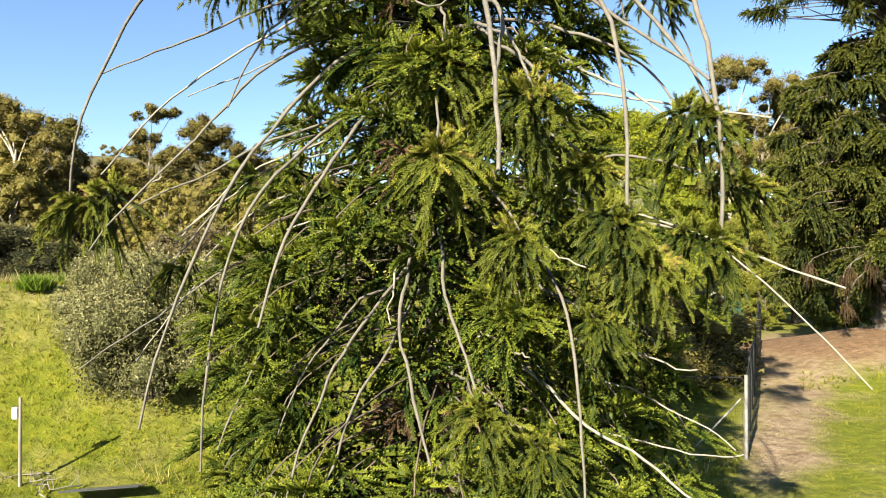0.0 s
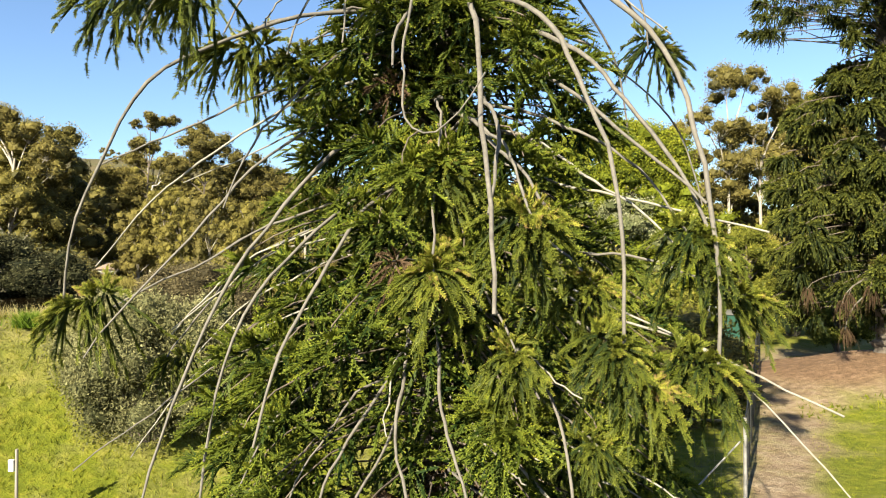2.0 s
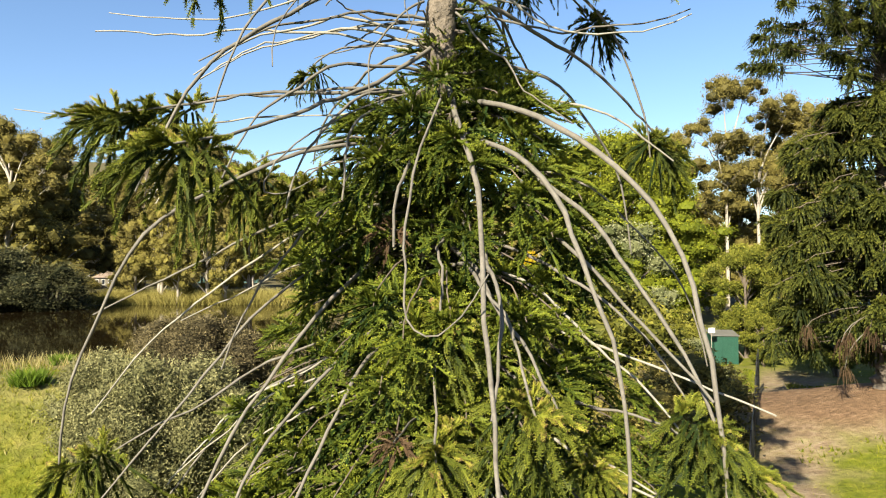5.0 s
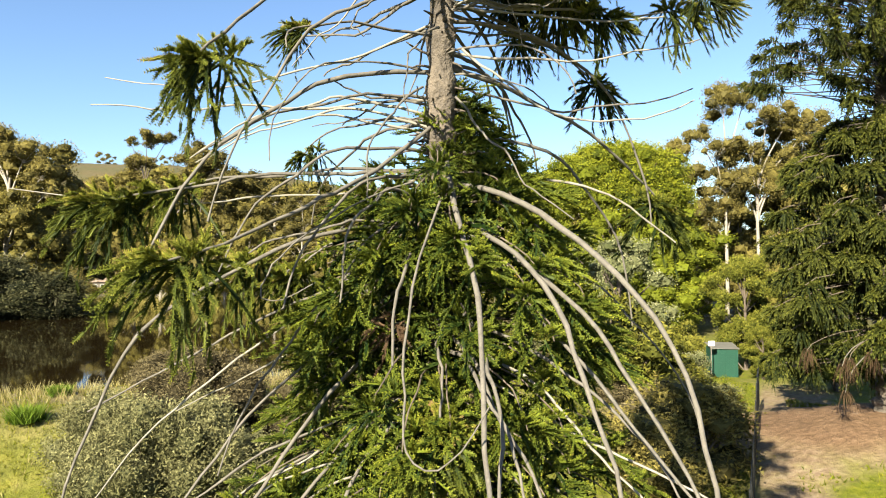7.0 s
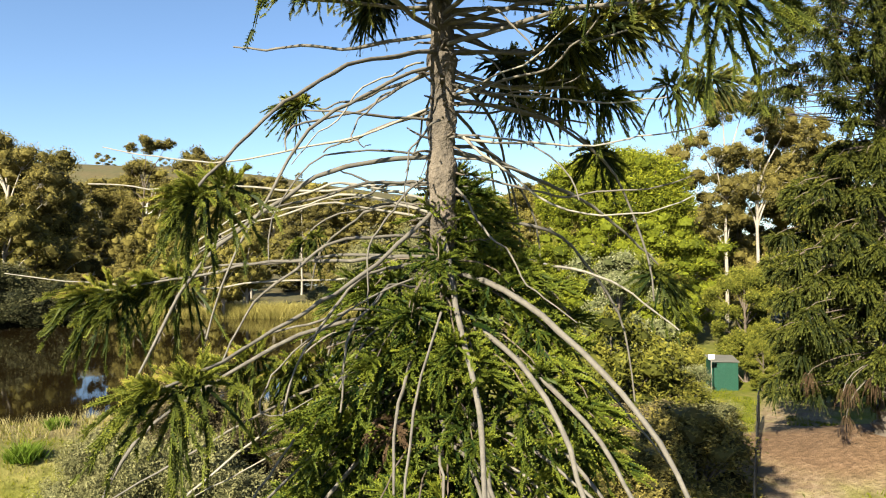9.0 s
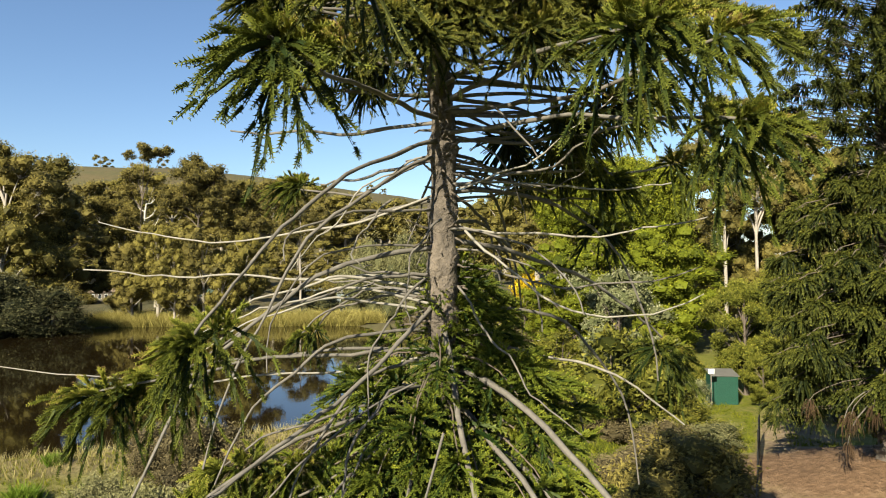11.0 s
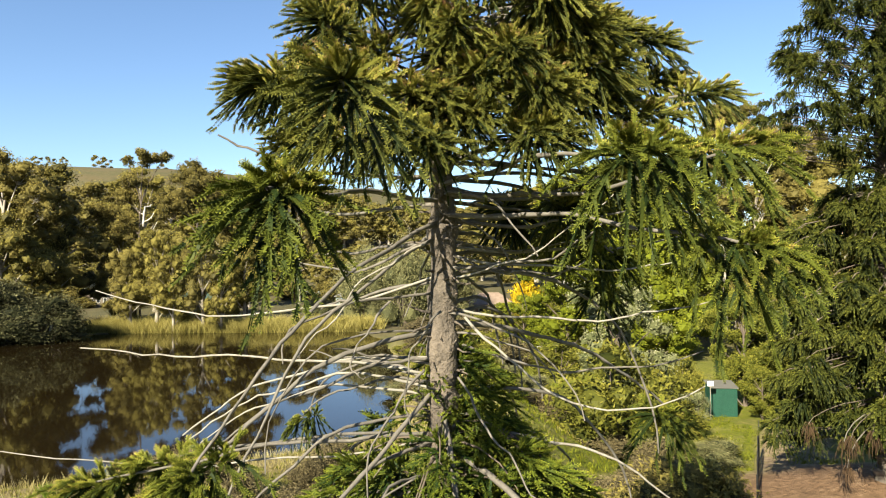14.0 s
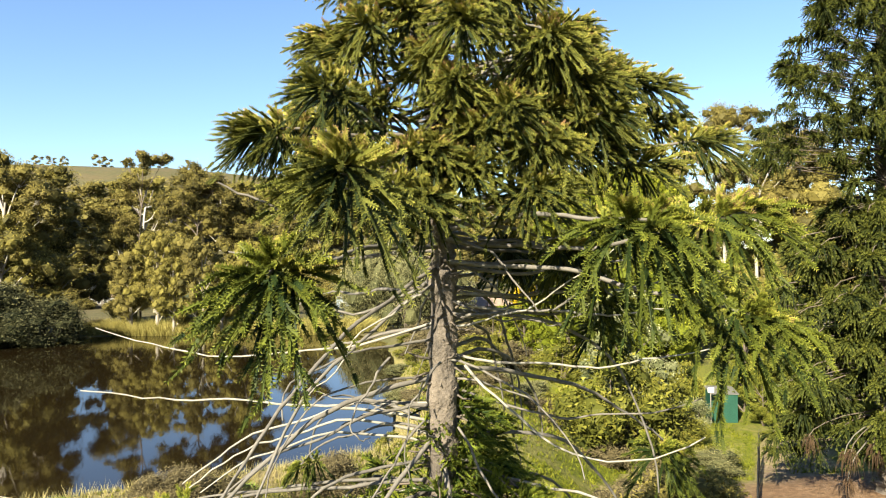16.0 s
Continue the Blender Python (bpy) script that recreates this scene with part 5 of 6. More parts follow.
TREE.limb(15.00, -95, 1.55, 15.02, 0.85, 15.02, 0.00, 0.029, mop=MOP_STAR, size=0.92)
TREE.limb(14.40, -71, 2.25, 14.35, 1.27, 14.45, 0.00, 0.029, mop=MOP_STAR, size=0.92)
TREE.limb(15.40, -113, 2.05, 15.28, 1.13, 15.52, 0.00, 0.029, mop=MOP_STAR, size=0.88)
TREE.limb(15.50, -54, 2.10, 15.24, 1.16, 15.59, 0.00, 0.029, mop=MOP_STAR, size=0.88)
TREE.limb(15.90, -84, 2.30, 15.17, 1.26, 15.87, 0.00, 0.029, mop=MOP_STAR, size=0.88)
TREE.limb(14.00, -92, 1.84, 13.94, 1.01, 14.13, 0.00, 0.028, mop=MOP_STAR, size=0.88)
TREE.limb(14.20, -101, 2.47, 13.47, 1.36, 14.17, 0.00, 0.028, mop=MOP_STAR, size=0.79)
TREE.limb(13.60, -12, 1.63, 13.80, 0.89, 13.65, 0.00, 0.028, mop=MOP_STAR, size=0.79)
TREE.limb(13.90, -159, 1.77, 13.83, 0.97, 14.03, 0.00, 0.028, mop=MOP_STAR, size=0.79)
TREE.limb(13.30, 9, 4.17, 12.55, 2.29, 13.26, 0.00, 0.028, mop=MOP_STAR, size=0.79)
TREE.limb(7.60, -76, 3.41, 6.22, 1.88, 7.41, 0.00, 0.026, mop=MOP_NEAR, size=1.05)
TREE.limb(8.00, -90, 2.13, 6.86, 1.17, 7.87, 0.00, 0.026, mop=MOP_NEAR, size=1.10)
TREE.limb(7.00, -91, 2.89, 5.78, 1.59, 6.84, 0.00, 0.026, mop=MOP_NEAR, size=1.05)
TREE.limb(6.40, -63, 3.23, 5.65, 1.78, 6.36, 0.00, 0.024, mop=MOP_NEAR, size=0.80)
TREE.limb(5.80, -77, 3.14, 5.01, 1.73, 5.75, 0.00, 0.024, mop=MOP_NEAR, size=0.80)
TREE.limb(5.60, -61, 3.84, 4.75, 2.11, 5.54, 0.00, 0.024, mop=MOP_NEAR, size=0.80)
TREE.limb(4.60, -66, 3.43, 4.26, 1.89, 4.66, 0.00, 0.024, mop=MOP_NEAR, size=0.70)
TREE.limb(6.00, -39, 3.93, 5.54, 2.16, 6.04, 0.00, 0.024, mop=MOP_NEAR, size=0.80)
TREE.limb(3.40, -83, 3.04, 3.39, 1.67, 3.55, 0.00, 0.024, mop=MOP_NEAR, size=0.85)
TREE.limb(3.20, -74, 3.22, 3.11, 1.77, 3.33, 0.00, 0.024, mop=MOP_NEAR, size=0.70)
TREE.limb(6.60, -164, 3.45, 4.72, 1.90, 6.28, 0.00, 0.022, mop=MOP_NEAR, size=0.60)
TREE.limb(9.20, -128, 1.91, 8.37, 1.05, 9.14, 0.00, 0.021, mop=MOP_SKIRT, size=1.1)
for z, az, r, tip, size in ((14.0, -12, 2.8, 14.0, 0.95), (14.4, 4, 2.5, 14.6, 0.9), (13.8, 10, 3.1, 13.5, 0.95), (15.0, -30, 1.7, 15.3, 0.9), (13.8, -85, 1.7, 13.9, 0.85), (13.4, -94, 2.2, 13.4, 0.85), (14.4, -86, 1.3, 14.6, 0.9), (15.4, -150, 1.6, 15.5, 0.85)):
    TREE.branch(z, az, r, tip, 0.05, 0.028, 0.5, MOP_STAR, size, seg=9)
for z, az, r, tip, size in ((13.3, 20, 2.2, 12.9, 0.95), (13.1, -6, 1.9, 12.9, 0.9), (13.0, 35, 2.5, 12.7, 1.0), (13.2, 55, 2.2, 13.0, 1.0), (13.5, 5, 2.6, 13.2, 0.95)):
    TREE.branch(z, az, r, tip, 0.0, 0.028, 0.5, MOP_LOW, size, seg=9)
for z, az, r, tip, size in ((15.4, 12, 2.6, 15.5, 0.9), (14.6, 6, 3.2, 14.7, 0.95), (15.0, -2, 2.9, 15.1, 0.9), (15.9, 20, 2.2, 16.2, 0.9), (14.2, -8, 3.5, 14.3, 0.9)):
    TREE.branch(z, az, r, tip, 0.0, 0.028, 0.5, MOP_STAR, size, seg=9)
# thinner bare limbs crowding the trunk
for k in range(17):
    z = 10.3 + 3.3 * (k + R1.uniform(0, 1)) / 17
    TREE.branch(z, R1.uniform(0, 360), R1.uniform(1.0, 2.6), z - R1.uniform(-0.6, 1.4), R1.uniform(-0.1, 0.35), R1.uniform(0.014, 0.024), R1.uniform(0.2, 0.6), sway=R1.uniform(-0.4, 0.4), seg=12)
# stubs of shed branches and small tufts on the bare trunk
for k in range(64):
    z = 9.6 + 4.0 * (k + R1.uniform(0, 1)) / 64
    TREE.branch(z, R1.uniform(-200, 20), R1.uniform(0.24, 0.5), z + R1.uniform(-0.1, 0.12), 0.02, 0.020, 0.5, mat=M_TRUNK, seg=4)
for k in range(14):
    z = 9.6 + 1.3 * k / 14
    TREE.branch(z, R1.uniform(-32, 45), R1.uniform(0.35, 0.65), z + 0.1, 0.02, 0.012, 0.5, MOP_SKIRT, R1.uniform(0.45, 0.75), seg=4)
for z, az, r, size in ((10.2, -10, 0.75, 0.95), (10.5, 15, 0.8, 1.0), (10.8, 30, 0.7, 0.9), (10.4, 25, 0.7, 0.8), (10.9, -5, 0.5, 0.8), (10.1, 35, 0.95, 0.9)):
    TREE.branch(z, az, r, z - 0.05, 0.05, 0.02, 0.5, MOP_SKIRT, size, seg=5)
# dead foliage caught in the skirt
for z, az, r, size in ((8.0, -115, 1.4, 0.55), (3.1, -98, 0.5, 1.0), (3.2, -60, 1.0, 0.8), (3.0, -120, 1.2, 0.7), (5.9, -100, 2.6, 0.45)):
    TREE.branch(z, az, r, z, 0.05, 0.02, 0.5, MOP_DEAD, size, fol="brown dead foliage caught on the branches", seg=6)

# curled dead twigs
TREE.twig((0.0, -2.0, 9.35), (-0.62, -3.4, 7.6), (-0.35, -3.5, 6.2), (0.40, -3.4, 7.5), 0.014)
TREE.twig((-0.55, -1.6, 11.75), (-0.92, -2.2, 11.4), (-0.95, -2.3, 10.9), (-0.70, -2.2, 11.05), 0.012)
TREE.twig((0.3, -0.4, 11.5), (0.9, -0.8, 10.8), (1.9, -1.0, 10.0), (3.1, -0.9, 10.7), 0.018, M_BLEACHED)
TREE.twig((-0.3, -1.0, 9.7), (-1.9, -2.0, 9.1), (-2.3, -2.2, 7.9), (-1.3, -2.1, 8.5), 0.012)
TREE.twig((-0.2, -0.6, 12.4), (-0.8, -1.0, 12.2), (-1.3, -1.2, 11.5), (-1.7, -1.3, 11.0), 0.014, M_BLEACHED)
TREE.twig((0.2, -0.6, 12.0), (0.9, -1.0, 12.1), (1.4, -1.4, 12.5), (1.9, -1.5, 12.9), 0.013, M_BLEACHED)
TREE.twig((0.2, -0.7, 10.8), (0.6, -1.2, 10.2), (0.8, -1.4, 9.7), (1.5, -1.5, 9.2), 0.016)
TREE.twig((-0.2, -0.8, 10.9), (-0.7, -1.3, 10.5), (-0.9, -1.4, 9.9), (-0.8, -1.5, 9.4), 0.016)
TREE.twig((0.0, -0.9, 11.6), (-0.3, -1.3, 11.4), (-0.5, -1.4, 10.9), (-0.35, -1.4, 10.4), 0.015)
# more sprays low on the sunny side of the skirt
for k in range(46):
    z = R1.uniform(0.4, 4.4)
    az = R1.uniform(-200, -122) if k % 3 else R1.uniform(-76, -10)
    TREE.branch(z + 0.7, az, 3.1 * R1.uniform(0.72, 1.03), z, 0.2, 0.014, 0.5, MOP_SKIRT, R1.uniform(0.95, 1.2), mat=M_DARK_BARK, seg=7)

SECOND = Bunya(22.0, 32.4, ground_z(22.0, 32.4), 30, 0.9, "old bunya pine with dense dark foliage to the ground", 2, M_TRUNK)
R2 = SECOND.rng
for k in range(250):
    z = 0.8 + 13.2 * ((k + R2.uniform(0, 1)) / 250) ** 0.92
    rad = np.interp(z, [0, 3, 8, 10.5, 12.5, 14.0], [5.5, 5.9, 5.5, 5.0, 4.2, 2.6]) * R2.uniform(0.66, 1.03)
    az = R2.uniform(-222, 5)
    if z < 3.6 and -190 < az < -120 and R2.uniform(0, 1) < 0.45:
        continue
    SECOND.branch(z + 0.6, az, rad, z, 0.3, 0.035, 0.5, MOP_FAR, R2.uniform(1.15, 1.6), mat=M_DARK_BARK, seg=4)
for k in range(150):
    z = 15.9 + 11.0 * (k + R2.uniform(0, 1)) / 150
    rad = np.interp(z, [14, 16, 18, 22, 30], [6.0, 6.4, 6.2, 4.4, 1.2]) * R2.uniform(0.35, 1.0)
    az = R2.uniform(-235, 15)
    SECOND.branch(z - R2.uniform(0.2, 2.2), az, rad, z, R2.uniform(0.0, 1.0), 0.035, 0.5, MOP_TUFT, R2.uniform(1.05, 1.45), mat=M_DARK_BARK, sway=R2.uniform(-0.8, 0.8), seg=6)
for k in range(70):
    z = 16.0 + 9.0 * (k + R2.uniform(0, 1)) / 70
    rad = np.interp(z, [14, 16, 18, 22, 30], [6.0, 6.4, 6.2, 4.4, 1.2]) * R2.uniform(0.85, 1.04)
    SECOND.branch(z - R2.uniform(0.2, 2.5), R2.uniform(-215, -110), rad, z - 0.4, R2.uniform(0.0, 1.2), 0.03, 0.5, MOP_TUFT, R2.uniform(1.0, 1.35), mat=M_DARK_BARK, sway=R2.uniform(-0.8, 0.8), seg=6)
for k in range(90):
    z = 15.4 + 10.0 * (k + R2.uniform(0, 1)) / 90
    SECOND.branch(z - R2.uniform(0, 1.0), R2.uniform(-165, -50), R2.uniform(1.4, 5.0), z, 0.3, 0.03, 0.5, MOP_TUFT, R2.uniform(1.1, 1.5), mat=M_DARK_BARK, seg=5)
for k in range(34):
    z = 13.4 + 2.8 * (k + R2.uniform(0, 1)) / 34
    SECOND.branch(z + 0.2, R2.uniform(-175, -60), R2.uniform(1.6, 4.6), z, 0.3, 0.03, 0.5, MOP_TUFT, R2.uniform(1.2, 1.6), mat=M_DARK_BARK, seg=5)
# the close dark inside of its lower crown
for k in range(60):
    z = 1.2 + 12.0 * (k + R2.uniform(0, 1)) / 60
    SECOND.branch(z + 0.4, R2.uniform(-222, 5), R2.uniform(1.4, 3.2), z, 0.3, 0.04, 0.5, MOP_FAR, R2.uniform(1.5, 1.9), mat=M_DARK_BARK, seg=4)
for z, az, r in ((4.0, -134, 5.2), (3.9, -164, 5.3), (3.7, -142, 5.5)):
    SECOND.branch(z, az, r, z - 0.9, 0.1, 0.03, 0.5, MOP_STRAW, 0.75, mat=M_DARK_BARK, fol="hanging rust-brown dead foliage", seg=6)
SECOND.branch(3.6, -150, 4.6, 2.4, 0.1, 0.04, 0.5, MOP_STRAW, 0.8, fol="hanging rust-brown dead foliage", seg=6)
SECOND.branch(3.0, -150, 4.4, 1.2, 0.1, 0.04, 0.5, MOP_STRAW, 0.7, fol="hanging rust-brown dead foliage", seg=6)


# ---- fences, shed, houses ----
def strip_grid(w, h, gap, t=0.004):
    """Woven wire: crossing thin bars."""
    bm = bmesh.new()
    for k in range(int(w / gap) + 1):
        box_bm((t, t, h), (k * gap, 0, h / 2), 0, bm)
    for k in range(int(h / gap) + 1):
        box_bm((w, t, t), (w / 2, t, k * gap), 0, bm)
    return bm


def post_bm(h, r=0.05, sides=10):
    bm = bmesh.new()
    bmesh.ops.create_cone(bm, segments=sides, radius1=r, radius2=r * 0.94, depth=h, cap_ends=True, matrix=Matrix.Translation((0, 0, h / 2 - 0.15)))
    return bm


def fence(x0, y0, x1, y1, bays, high, label, brace=False):
    run = math.hypot(x1 - x0, y1 - y0)
    turn = math.degrees(math.atan2(y1 - y0, x1 - x0))
    ob = thing("garden_fence", pose(x0, y0, ground_z(x0, y0), 0, 0, turn), label, "fence")
    w = run / bays
    for k in range(bays + 1):
        u = k / bays
        z = ground_z(x0 + (x1 - x0) * u, y0 + (y1 - y0) * u) - ground_z(x0, y0)
        if k or not brace:                            # the braced run starts at the other's corner post
            p = part("post", post_bm(high + 0.2, 0.04 if k else 0.05), M_BLACK_STEEL if k else M_GREY_STEEL, ob, "" if k else "dull grey steel corner post")
            p.location = (k * w, 0, z)
        if k < bays:
            q = part("wire_panel", strip_grid(w, high - 0.1, 0.17, 0.0045), M_BLACK_STEEL, ob)
            q.location = (k * w, 0, z + 0.05)
            r = part("top_rail", box_bm((w, 0.03, 0.03), (w / 2, 0, high - 0.02), 0.006), M_BLACK_STEEL, ob)
            r.location = (k * w, 0, z)
    if brace:
        b = part("brace", box_bm((1.75, 0.04, 0.04), (0.875, 0, 0), 0.008), M_GREY_STEEL, ob, "slanting grey steel brace")
        b.matrix_local = pose(0.04, 0.05, 1.6, 0, 48, 0)


fence(7.95, 17.6, 19.9, 42.0, 9, 2.15, "black wire mesh fence on steel posts beside the dirt lane")
fence(7.86, 17.62, 1.4, 18.3, 2, 2.15, "black wire mesh fence on braced posts behind the bunya pine", True)

gz = ground_z(-9.27, 14.72)
post = thing("fence_post", pose(-9.27, 14.72, gz), "weathered grey timber post with a small white box", "post")
part("shaft", post_bm(1.62 - gz + 0.15, 0.036), M_POST, post)
part("white_box", box_bm((0.12, 0.07, 0.26), (-0.10, -0.02, 1.27 - gz), 0.01), M_WHITE, post, "small white plastic box")
gz = ground_z(-7.1, 14.0)
panel = thing("mesh_panel", pose(-8.0, 14.5, gz + 0.06, 74, 0, 14), "black mesh panel lying in the grass", "panel")
part("weave", strip_grid(1.5, 1.0, 0.05, 0.014), M_BLACK_STEEL, panel)
part("rim", box_bm((1.5, 0.03, 0.03), (0.75, 0, 1.0), 0.005), M_BLACK_STEEL, panel)


def fallen_twig(x, y, seed, span):
    rng = np.random.default_rng(seed)
    a = rng.uniform(0, 2 * np.pi)
    pieces = []
    pts = np.cumsum(np.concatenate([[[0, 0, 0]], np.stack([np.cos(a + rng.normal(0, 0.5, 7)), np.sin(a + rng.normal(0, 0.5, 7)), rng.normal(0.05, 0.25, 7)], -1) * span / 7]), 0)
    pieces.append(tube(pts, np.linspace(0.018, 0.006, 8), 5))
    for k in range(5):
        b = pts[1 + k]
        d = unit(rng.normal(size=3) + np.array([0, 0, 0.5]))
        pieces.append(tube(np.stack([b, b + d * span * 0.15, b + d * span * 0.28 + rng.normal(0, 0.05, 3)]), [0.010, 0.007, 0.003], 5))
    v, f = joined(pieces)
    ob = put("fallen_branch", mesh_of("fallen_branch", v, f, M_BLEACHED, smooth=True), m=pose(x, y, ground_z(x, y) + 0.06))
    tagged(ob, "bleached dead branch lying in the grass", "branch", "fallen branches")


for k, (x, y, span) in enumerate(((-8.7, 14.6, 1.3), (-8.4, 14.2, 1.6), (-8.9, 15.2, 1.1), (-8.0, 14.9, 1.0))):
    fallen_twig(x, y, 60 + k, span)


def shed():
    x, y = 24.1, 57.4
    ob = thing("garden_shed", pose(x, y, ground_z(x, y), 0, 0, -8), "green corrugated steel shed with a grey skillion roof", "shed")
    w, d, h = 2.1, 2.0, 2.45
    for k in range(24):
        part("wall_sheet", box_bm((w / 24 * 0.62, 0.03, h), (-w / 2 + (k + 0.5) * w / 24, -d / 2 - 0.012, h / 2)), M_SHED_WALL, ob)
    bm = box_bm((w, d, h), (0, 0, h / 2), 0.01)
    part("body", bm, M_SHED_WALL, ob)
    part("roof", box_bm((w + 0.2, d + 0.25, 0.06), (0, 0, h + 0.16), 0.01, turn=pose(0, 0, 0, 7, 0, 0)), M_SHED_ROOF, ob, "grey steel roof")
    sx, sy = 22.3, 55.2
    sign = thing("sign_board", pose(sx, sy, ground_z(sx, sy), 0, 0, 5), "small blank white sign board on a post", "sign")
    part("post", post_bm(3.0, 0.035), M_POST, sign)
    part("board", box_bm((0.55, 0.03, 0.42), (0, -0.05, 2.9), 0.008), M_WHITE, sign)


shed()


def house(x, y, w, d, wall_h, roof_h, turn, wall, roof, label, windows=3, base=None):
    z = ground_z(x, y) if base is None else base
    ob = thing("house", pose(x, y, z, 0, 0, turn), label, "house", "houses beyond the pond")
    part("wall", box_bm((w, d, wall_h + 1), (0, 0, (wall_h - 1) / 2)), wall, ob)
    bm = bmesh.new()
    o = 0.5
    pts = [(-w / 2 - o, -d / 2 - o, wall_h), (w / 2 + o, -d / 2 - o, wall_h), (w / 2 + o, d / 2 + o, wall_h), (-w / 2 - o, d / 2 + o, wall_h), (-w / 2 + d * 0.3, 0, wall_h + roof_h), (w / 2 - d * 0.3, 0, wall_h + roof_h)]
    vs = [bm.verts.new(p) for p in pts]
    for f in ((0, 1, 5, 4), (1, 2, 5), (2, 3, 4, 5), (3, 0, 4), (3, 2, 1, 0)):
        bm.faces.new([vs[i] for i in f])
    part("roof", bm, roof, ob)
    for k in range(windows):
        cx = -w / 2 + (k + 0.5) * w / windows
        win = part("window", box_bm((w / windows * 0.5, 0.12, 1.3), (cx, -d / 2 - 0.03, wall_h * 0.55), 0.01), M_WHITE, ob, "white window frame")
        part("pane", box_bm((w / windows * 0.42, 0.05, 1.1), (cx, -d / 2 - 0.085, wall_h * 0.55)), M_GLASS, win, "dark glass pane")


house(-85.5, 176, 8, 6, 2.5, 1.6, 8, M_WALL, M_ROOF, "brown-roofed cottage with white window frames beyond the pond", 5)
house(-128, 235, 16, 10, 6.0, 3.0, 0, M_WHITE, M_ROOF, "white house with brown roof among gum trees", 4)
house(25.5, 124, 10, 8, 5.6, 3.6, -14, M_WALL, M_PALE_ROOF, "rendered house with pale roof behind the garden", 4)
house(11, 140, 8, 7, 3.2, 2.2, 6, M_ROOF, M_ROOF, "small red-brown brick house behind the garden", 2)


house(-20.5, 158, 6, 6, 3.6, 1.2, 4, M_BLUE, M_PALE_ROOF, "pale blue-grey weatherboard building beyond the pond", 2)
house(-46, 345, 9, 7, 4.0, 2.4, 0, M_WHITE, M_PALE_ROOF, "small white house on the hill slope", 2)


def parked_car(x, y, turn):
    ob = thing("parked_car", pose(x, y, ground_z(x, y), 0, 0, turn), "silver hatchback car parked beyond the pond", "car")
    bm = box_bm((4.1, 1.7, 0.62), (0, 0, 0.62), 0.12)
    part("body", bm, M_CAR, ob)
    bm = box_bm((2.3, 1.5, 0.55), (-0.25, 0, 1.18), 0.05)
    for v in bm.verts:
        if v.co.z > 1.3:
            v.co.x = -0.25 + (v.co.x + 0.25) * 0.68
            v.co.y *= 0.86
    cabin = part("cabin", bm, M_GLASS, ob, "dark car windows")
    part("roof", box_bm((1.62, 1.3, 0.06), (-0.25, 0, 1.47), 0.02), M_CAR, cabin)
    for wx in (-1.3, 1.3):
        for wy in (-0.78, 0.78):
            bm = bmesh.new()
            bmesh.ops.create_cone(bm, segments=18, radius1=0.31, radius2=0.31, depth=0.2, cap_ends=True, matrix=pose(wx, wy, 0.31, 90))
            wheel = part("wheel", bm, M_BLACK_STEEL, ob)
            bm = bmesh.new()
            bmesh.ops.create_cone(bm, segments=14, radius1=0.19, radius2=0.17, depth=0.22, cap_ends=True, matrix=pose(wx, wy, 0.31, 90))
            part("rim", bm, M_CAR, wheel)


M_CAR = rough_material("silver_paint", (0.34, 0.35, 0.36), (0.42, 0.43, 0.44), 2.0, 0.3, 0.4)
parked_car(-18.4, 141, 12)


def panel_fence(name, x0, y0, x1, y1, high, mat, label, pieces):
    z = ground_z((x0 + x1) / 2, (y0 + y1) / 2)
    run, turn = math.hypot(x1 - x0, y1 - y0), math.degrees(math.atan2(y1 - y0, x1 - x0))
    ob = thing(name, pose(x0, y0, z, 0, 0, turn), label, "fence")
    w = run / pieces
    bm = box_bm((w - 0.06, 0.05, high + 0.6), (w / 2, 0, high / 2 - 0.3), 0.01)
    me = bpy.data.meshes.new("panel")
    bm.to_mesh(me)
    bm.free()
    me.materials.append(mat)
    for k in range(pieces):
        put("panel", me, ob, m=pose(k * w, 0, 0))
    part("rail", box_bm((run, 0.09, 0.09), (run / 2, 0, high + 0.05), 0.01), mat, ob)


panel_fence("pool_fence", -72, 190, -52, 192, 1.9, M_TEAL, "long low dark teal panel fence beyond the pond", 14)
panel_fence("pool_fence", -27, 184, -21, 184.5, 1.9, M_TEAL, "short dark teal panel fence beyond the pond", 4)
panel_fence("pale_fence", -46, 200, -34, 201, 2.4, M_BLUE, "pale blue-grey slatted fence beyond the pond", 22)
panel_fence("white_fence", 12, 100, 21, 101.5, 1.0, M_WHITE, "low white fence beside a path", 9)

# ---- reeds, grass, flax ----
def blades(rng, x, y, z, tall, wide, lean, per=3):
    """Upright blades at the given places: verts, triangles, tip values."""
    n = len(x)
    p = np.repeat(np.stack([x, y, z], -1), per, 0) + np.concatenate([rng.normal(0, 0.05, (n * per, 2)) * (tall.mean()), np.zeros((n * per, 1))], 1)
    a = rng.uniform(0, 2 * np.pi, n * per)
    t = np.repeat(tall, per) * rng.uniform(0.6, 1.2, n * per)
    s = np.stack([np.cos(a), np.sin(a), 0 * a], -1) * wide * rng.uniform(0.6, 1.4, n * per)[:, None]
    b = a + rng.normal(0, 1.2, n * per)
    top = p + np.stack([np.cos(b) * lean * t, np.sin(b) * lean * t, t], -1)
    v = np.stack([p - s, p + s, top], 1).reshape(-1, 3)
    r = np.repeat(np.clip(rng.normal(0.45, 0.2, n), 0, 1), per)
    tip = np.stack([r - 0.2, r - 0.2, r + 0.25], 1).reshape(-1)
    return v, np.arange(len(v)).reshape(-1, 3), np.clip(tip, 0, 1)


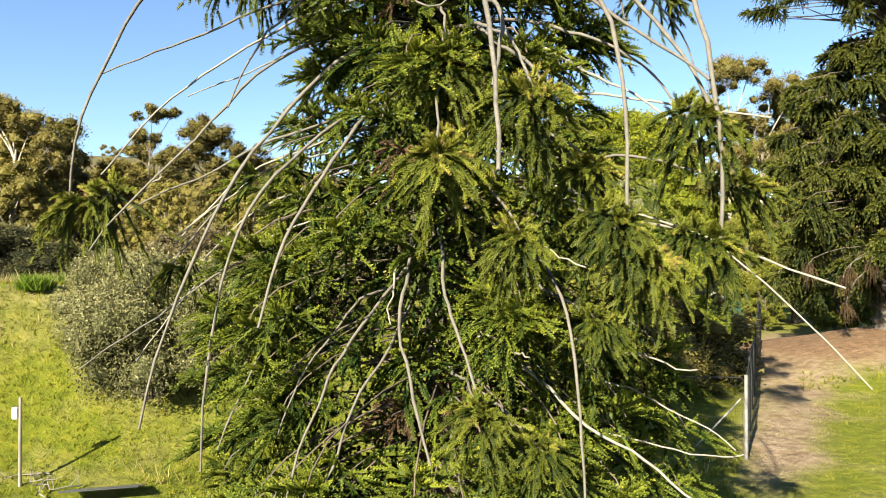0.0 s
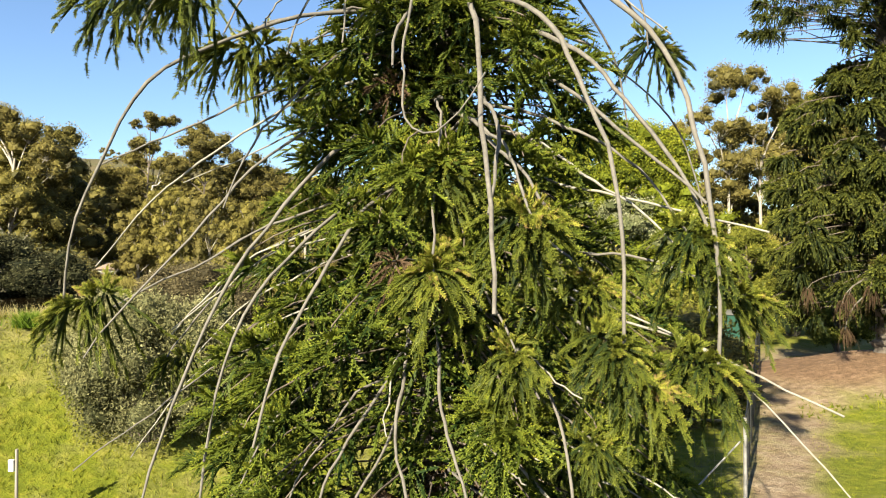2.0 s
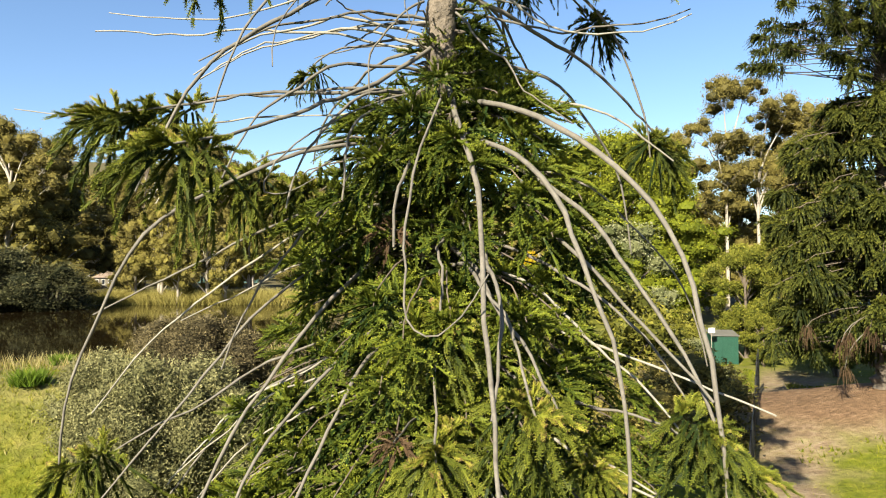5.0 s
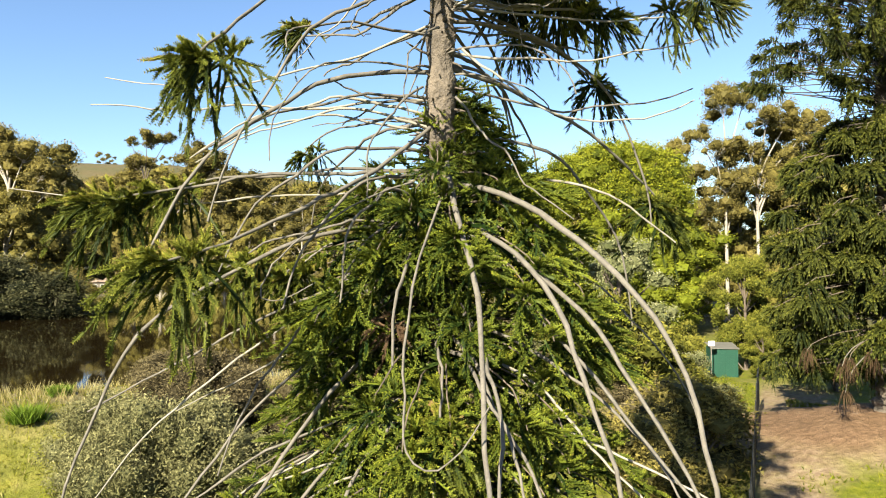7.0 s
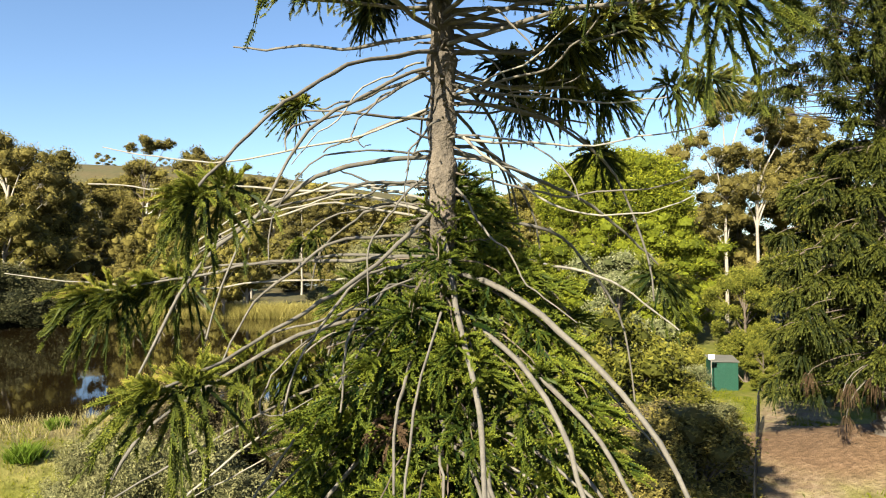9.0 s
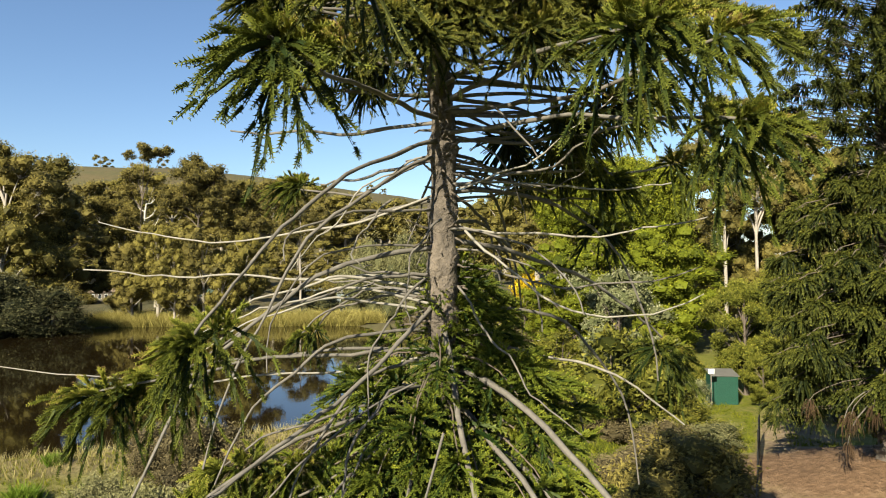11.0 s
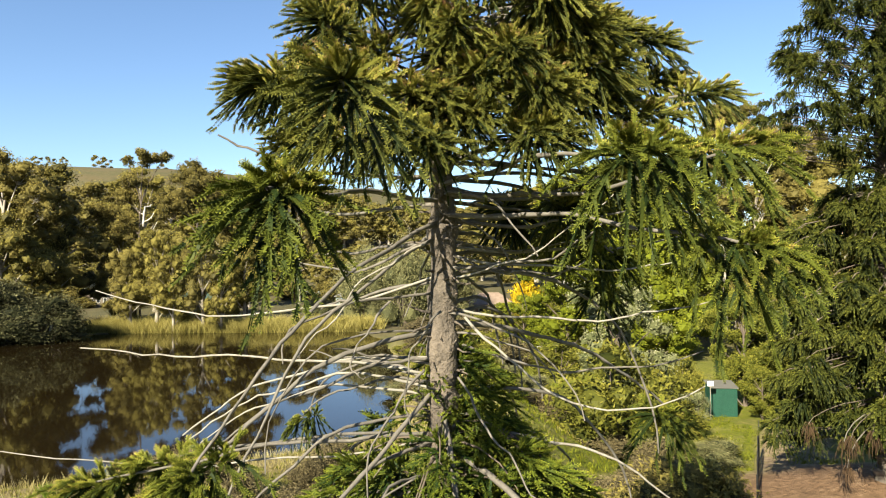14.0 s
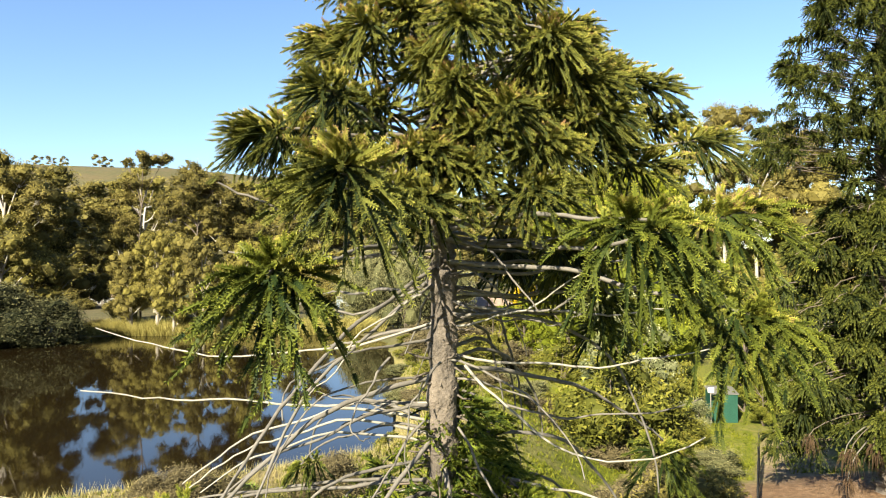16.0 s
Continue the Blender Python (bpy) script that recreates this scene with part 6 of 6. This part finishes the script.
def sward(name, seed, n, area, mat, tall, wide, lean, label, keep, per=3):
    rng = np.random.default_rng(seed)
    x, y = rng.uniform(area[0], area[1], n), rng.uniform(area[2], area[3], n)
    k = keep(x, y)
    x, y = x[k], y[k]
    v, f, tip = blades(rng, x, y, height(x, y) - 0.02, rng.uniform(*tall, len(x)), wide, lean, per)
    tagged(put(name, mesh_of(name, v, f, mat, tip)), label, "grass", kind="stuff")


def open_grass(x, y):
    lane = x - (7.9 + (y - 17.4) * 0.485)
    patch = np.sin(x * 0.8 + 1.3 * np.sin(y * 0.5)) * np.sin(y * 0.9 + x * 0.3)
    return (shore_distance(x, y) > 1.2) & ((lane < -0.2) | (lane > 1.9)) & (np.hypot(x, y - 9) > 2.5) & (patch > -0.75) & (((x - 24) / 11.5) ** 2 + ((y - 33) / 6.5) ** 2 > 1)


def dry_patch(x, y):
    sd = shore_distance(x, y)
    return (sd > 0.3) & (((sd < 4.5) & (y < 45)) | (np.sin(x * 0.7 + y * 0.35) * np.sin(y * 0.8 - x * 0.2) > 0.45)) & (x < 7.0 + (y - 17.4) * 0.485)


sward("grass", 71, 26000, (-17, 8, 11, 34), M_GRASS, (0.06, 0.20), 0.012, 0.6, "bright yellow-green rough grass on the bank", open_grass)
sward("grass", 72, 9000, (8, 24, 13, 48), M_GRASS, (0.04, 0.12), 0.012, 0.6, "mown bright green grass beside the lane", open_grass)
sward("dry_grass", 73, 9000, (-17, 14, 14, 60), M_DRY_GRASS, (0.15, 0.45), 0.012, 0.5, "dry straw-coloured grass on the bank", dry_patch)
sward("garden_grass", 74, 16000, (-4, 24, 26, 92), M_GRASS, (0.10, 0.35), 0.03, 0.6, "rough green grass in the garden", open_grass)
sward("reed", 75, 26000, (-58, -8, 109, 117), M_REED, (0.5, 2.3), 0.05, 0.6, "golden reeds along the far shore of the pond", lambda x, y: (shore_distance(x, y) > -1.2) & (shore_distance(x, y) < 3.5))
sward("bank_grass", 76, 15000, (-26, 2, 22, 62), M_DRY_GRASS, (0.25, 0.6), 0.012, 0.4, "dry grass along the near shore of the pond", lambda x, y: (shore_distance(x, y) > np.where(y < 36, -4.5, 0.8)) & (shore_distance(x, y) < 6.0))


def flax(x, y, seed, r, tall):
    rng = np.random.default_rng(seed)
    n = 500
    px, py = rng.normal(0, r * 0.45, n), rng.normal(0, r * 0.45, n)
    v, f, tip = blades(rng, px, py, np.zeros(n), rng.uniform(0.6, 1.0, n) * tall, 0.02, 0.7, 2)
    ob = thing("flax_clump", pose(x, y, ground_z(x, y)), "bright green strappy grass clump on the bank", "plant", "flax clumps")
    put("foliage", mesh_of("flax_leaves", v, f, M_TUFT, tip), ob)


flax(-12.7, 20.9, 81, 0.42, 0.55)
flax(-11.0, 21.6, 82, 0.3, 0.4)
flax(-7.4, 26.2, 83, 0.3, 0.4)
flax(-13.8, 24.6, 84, 0.3, 0.4)
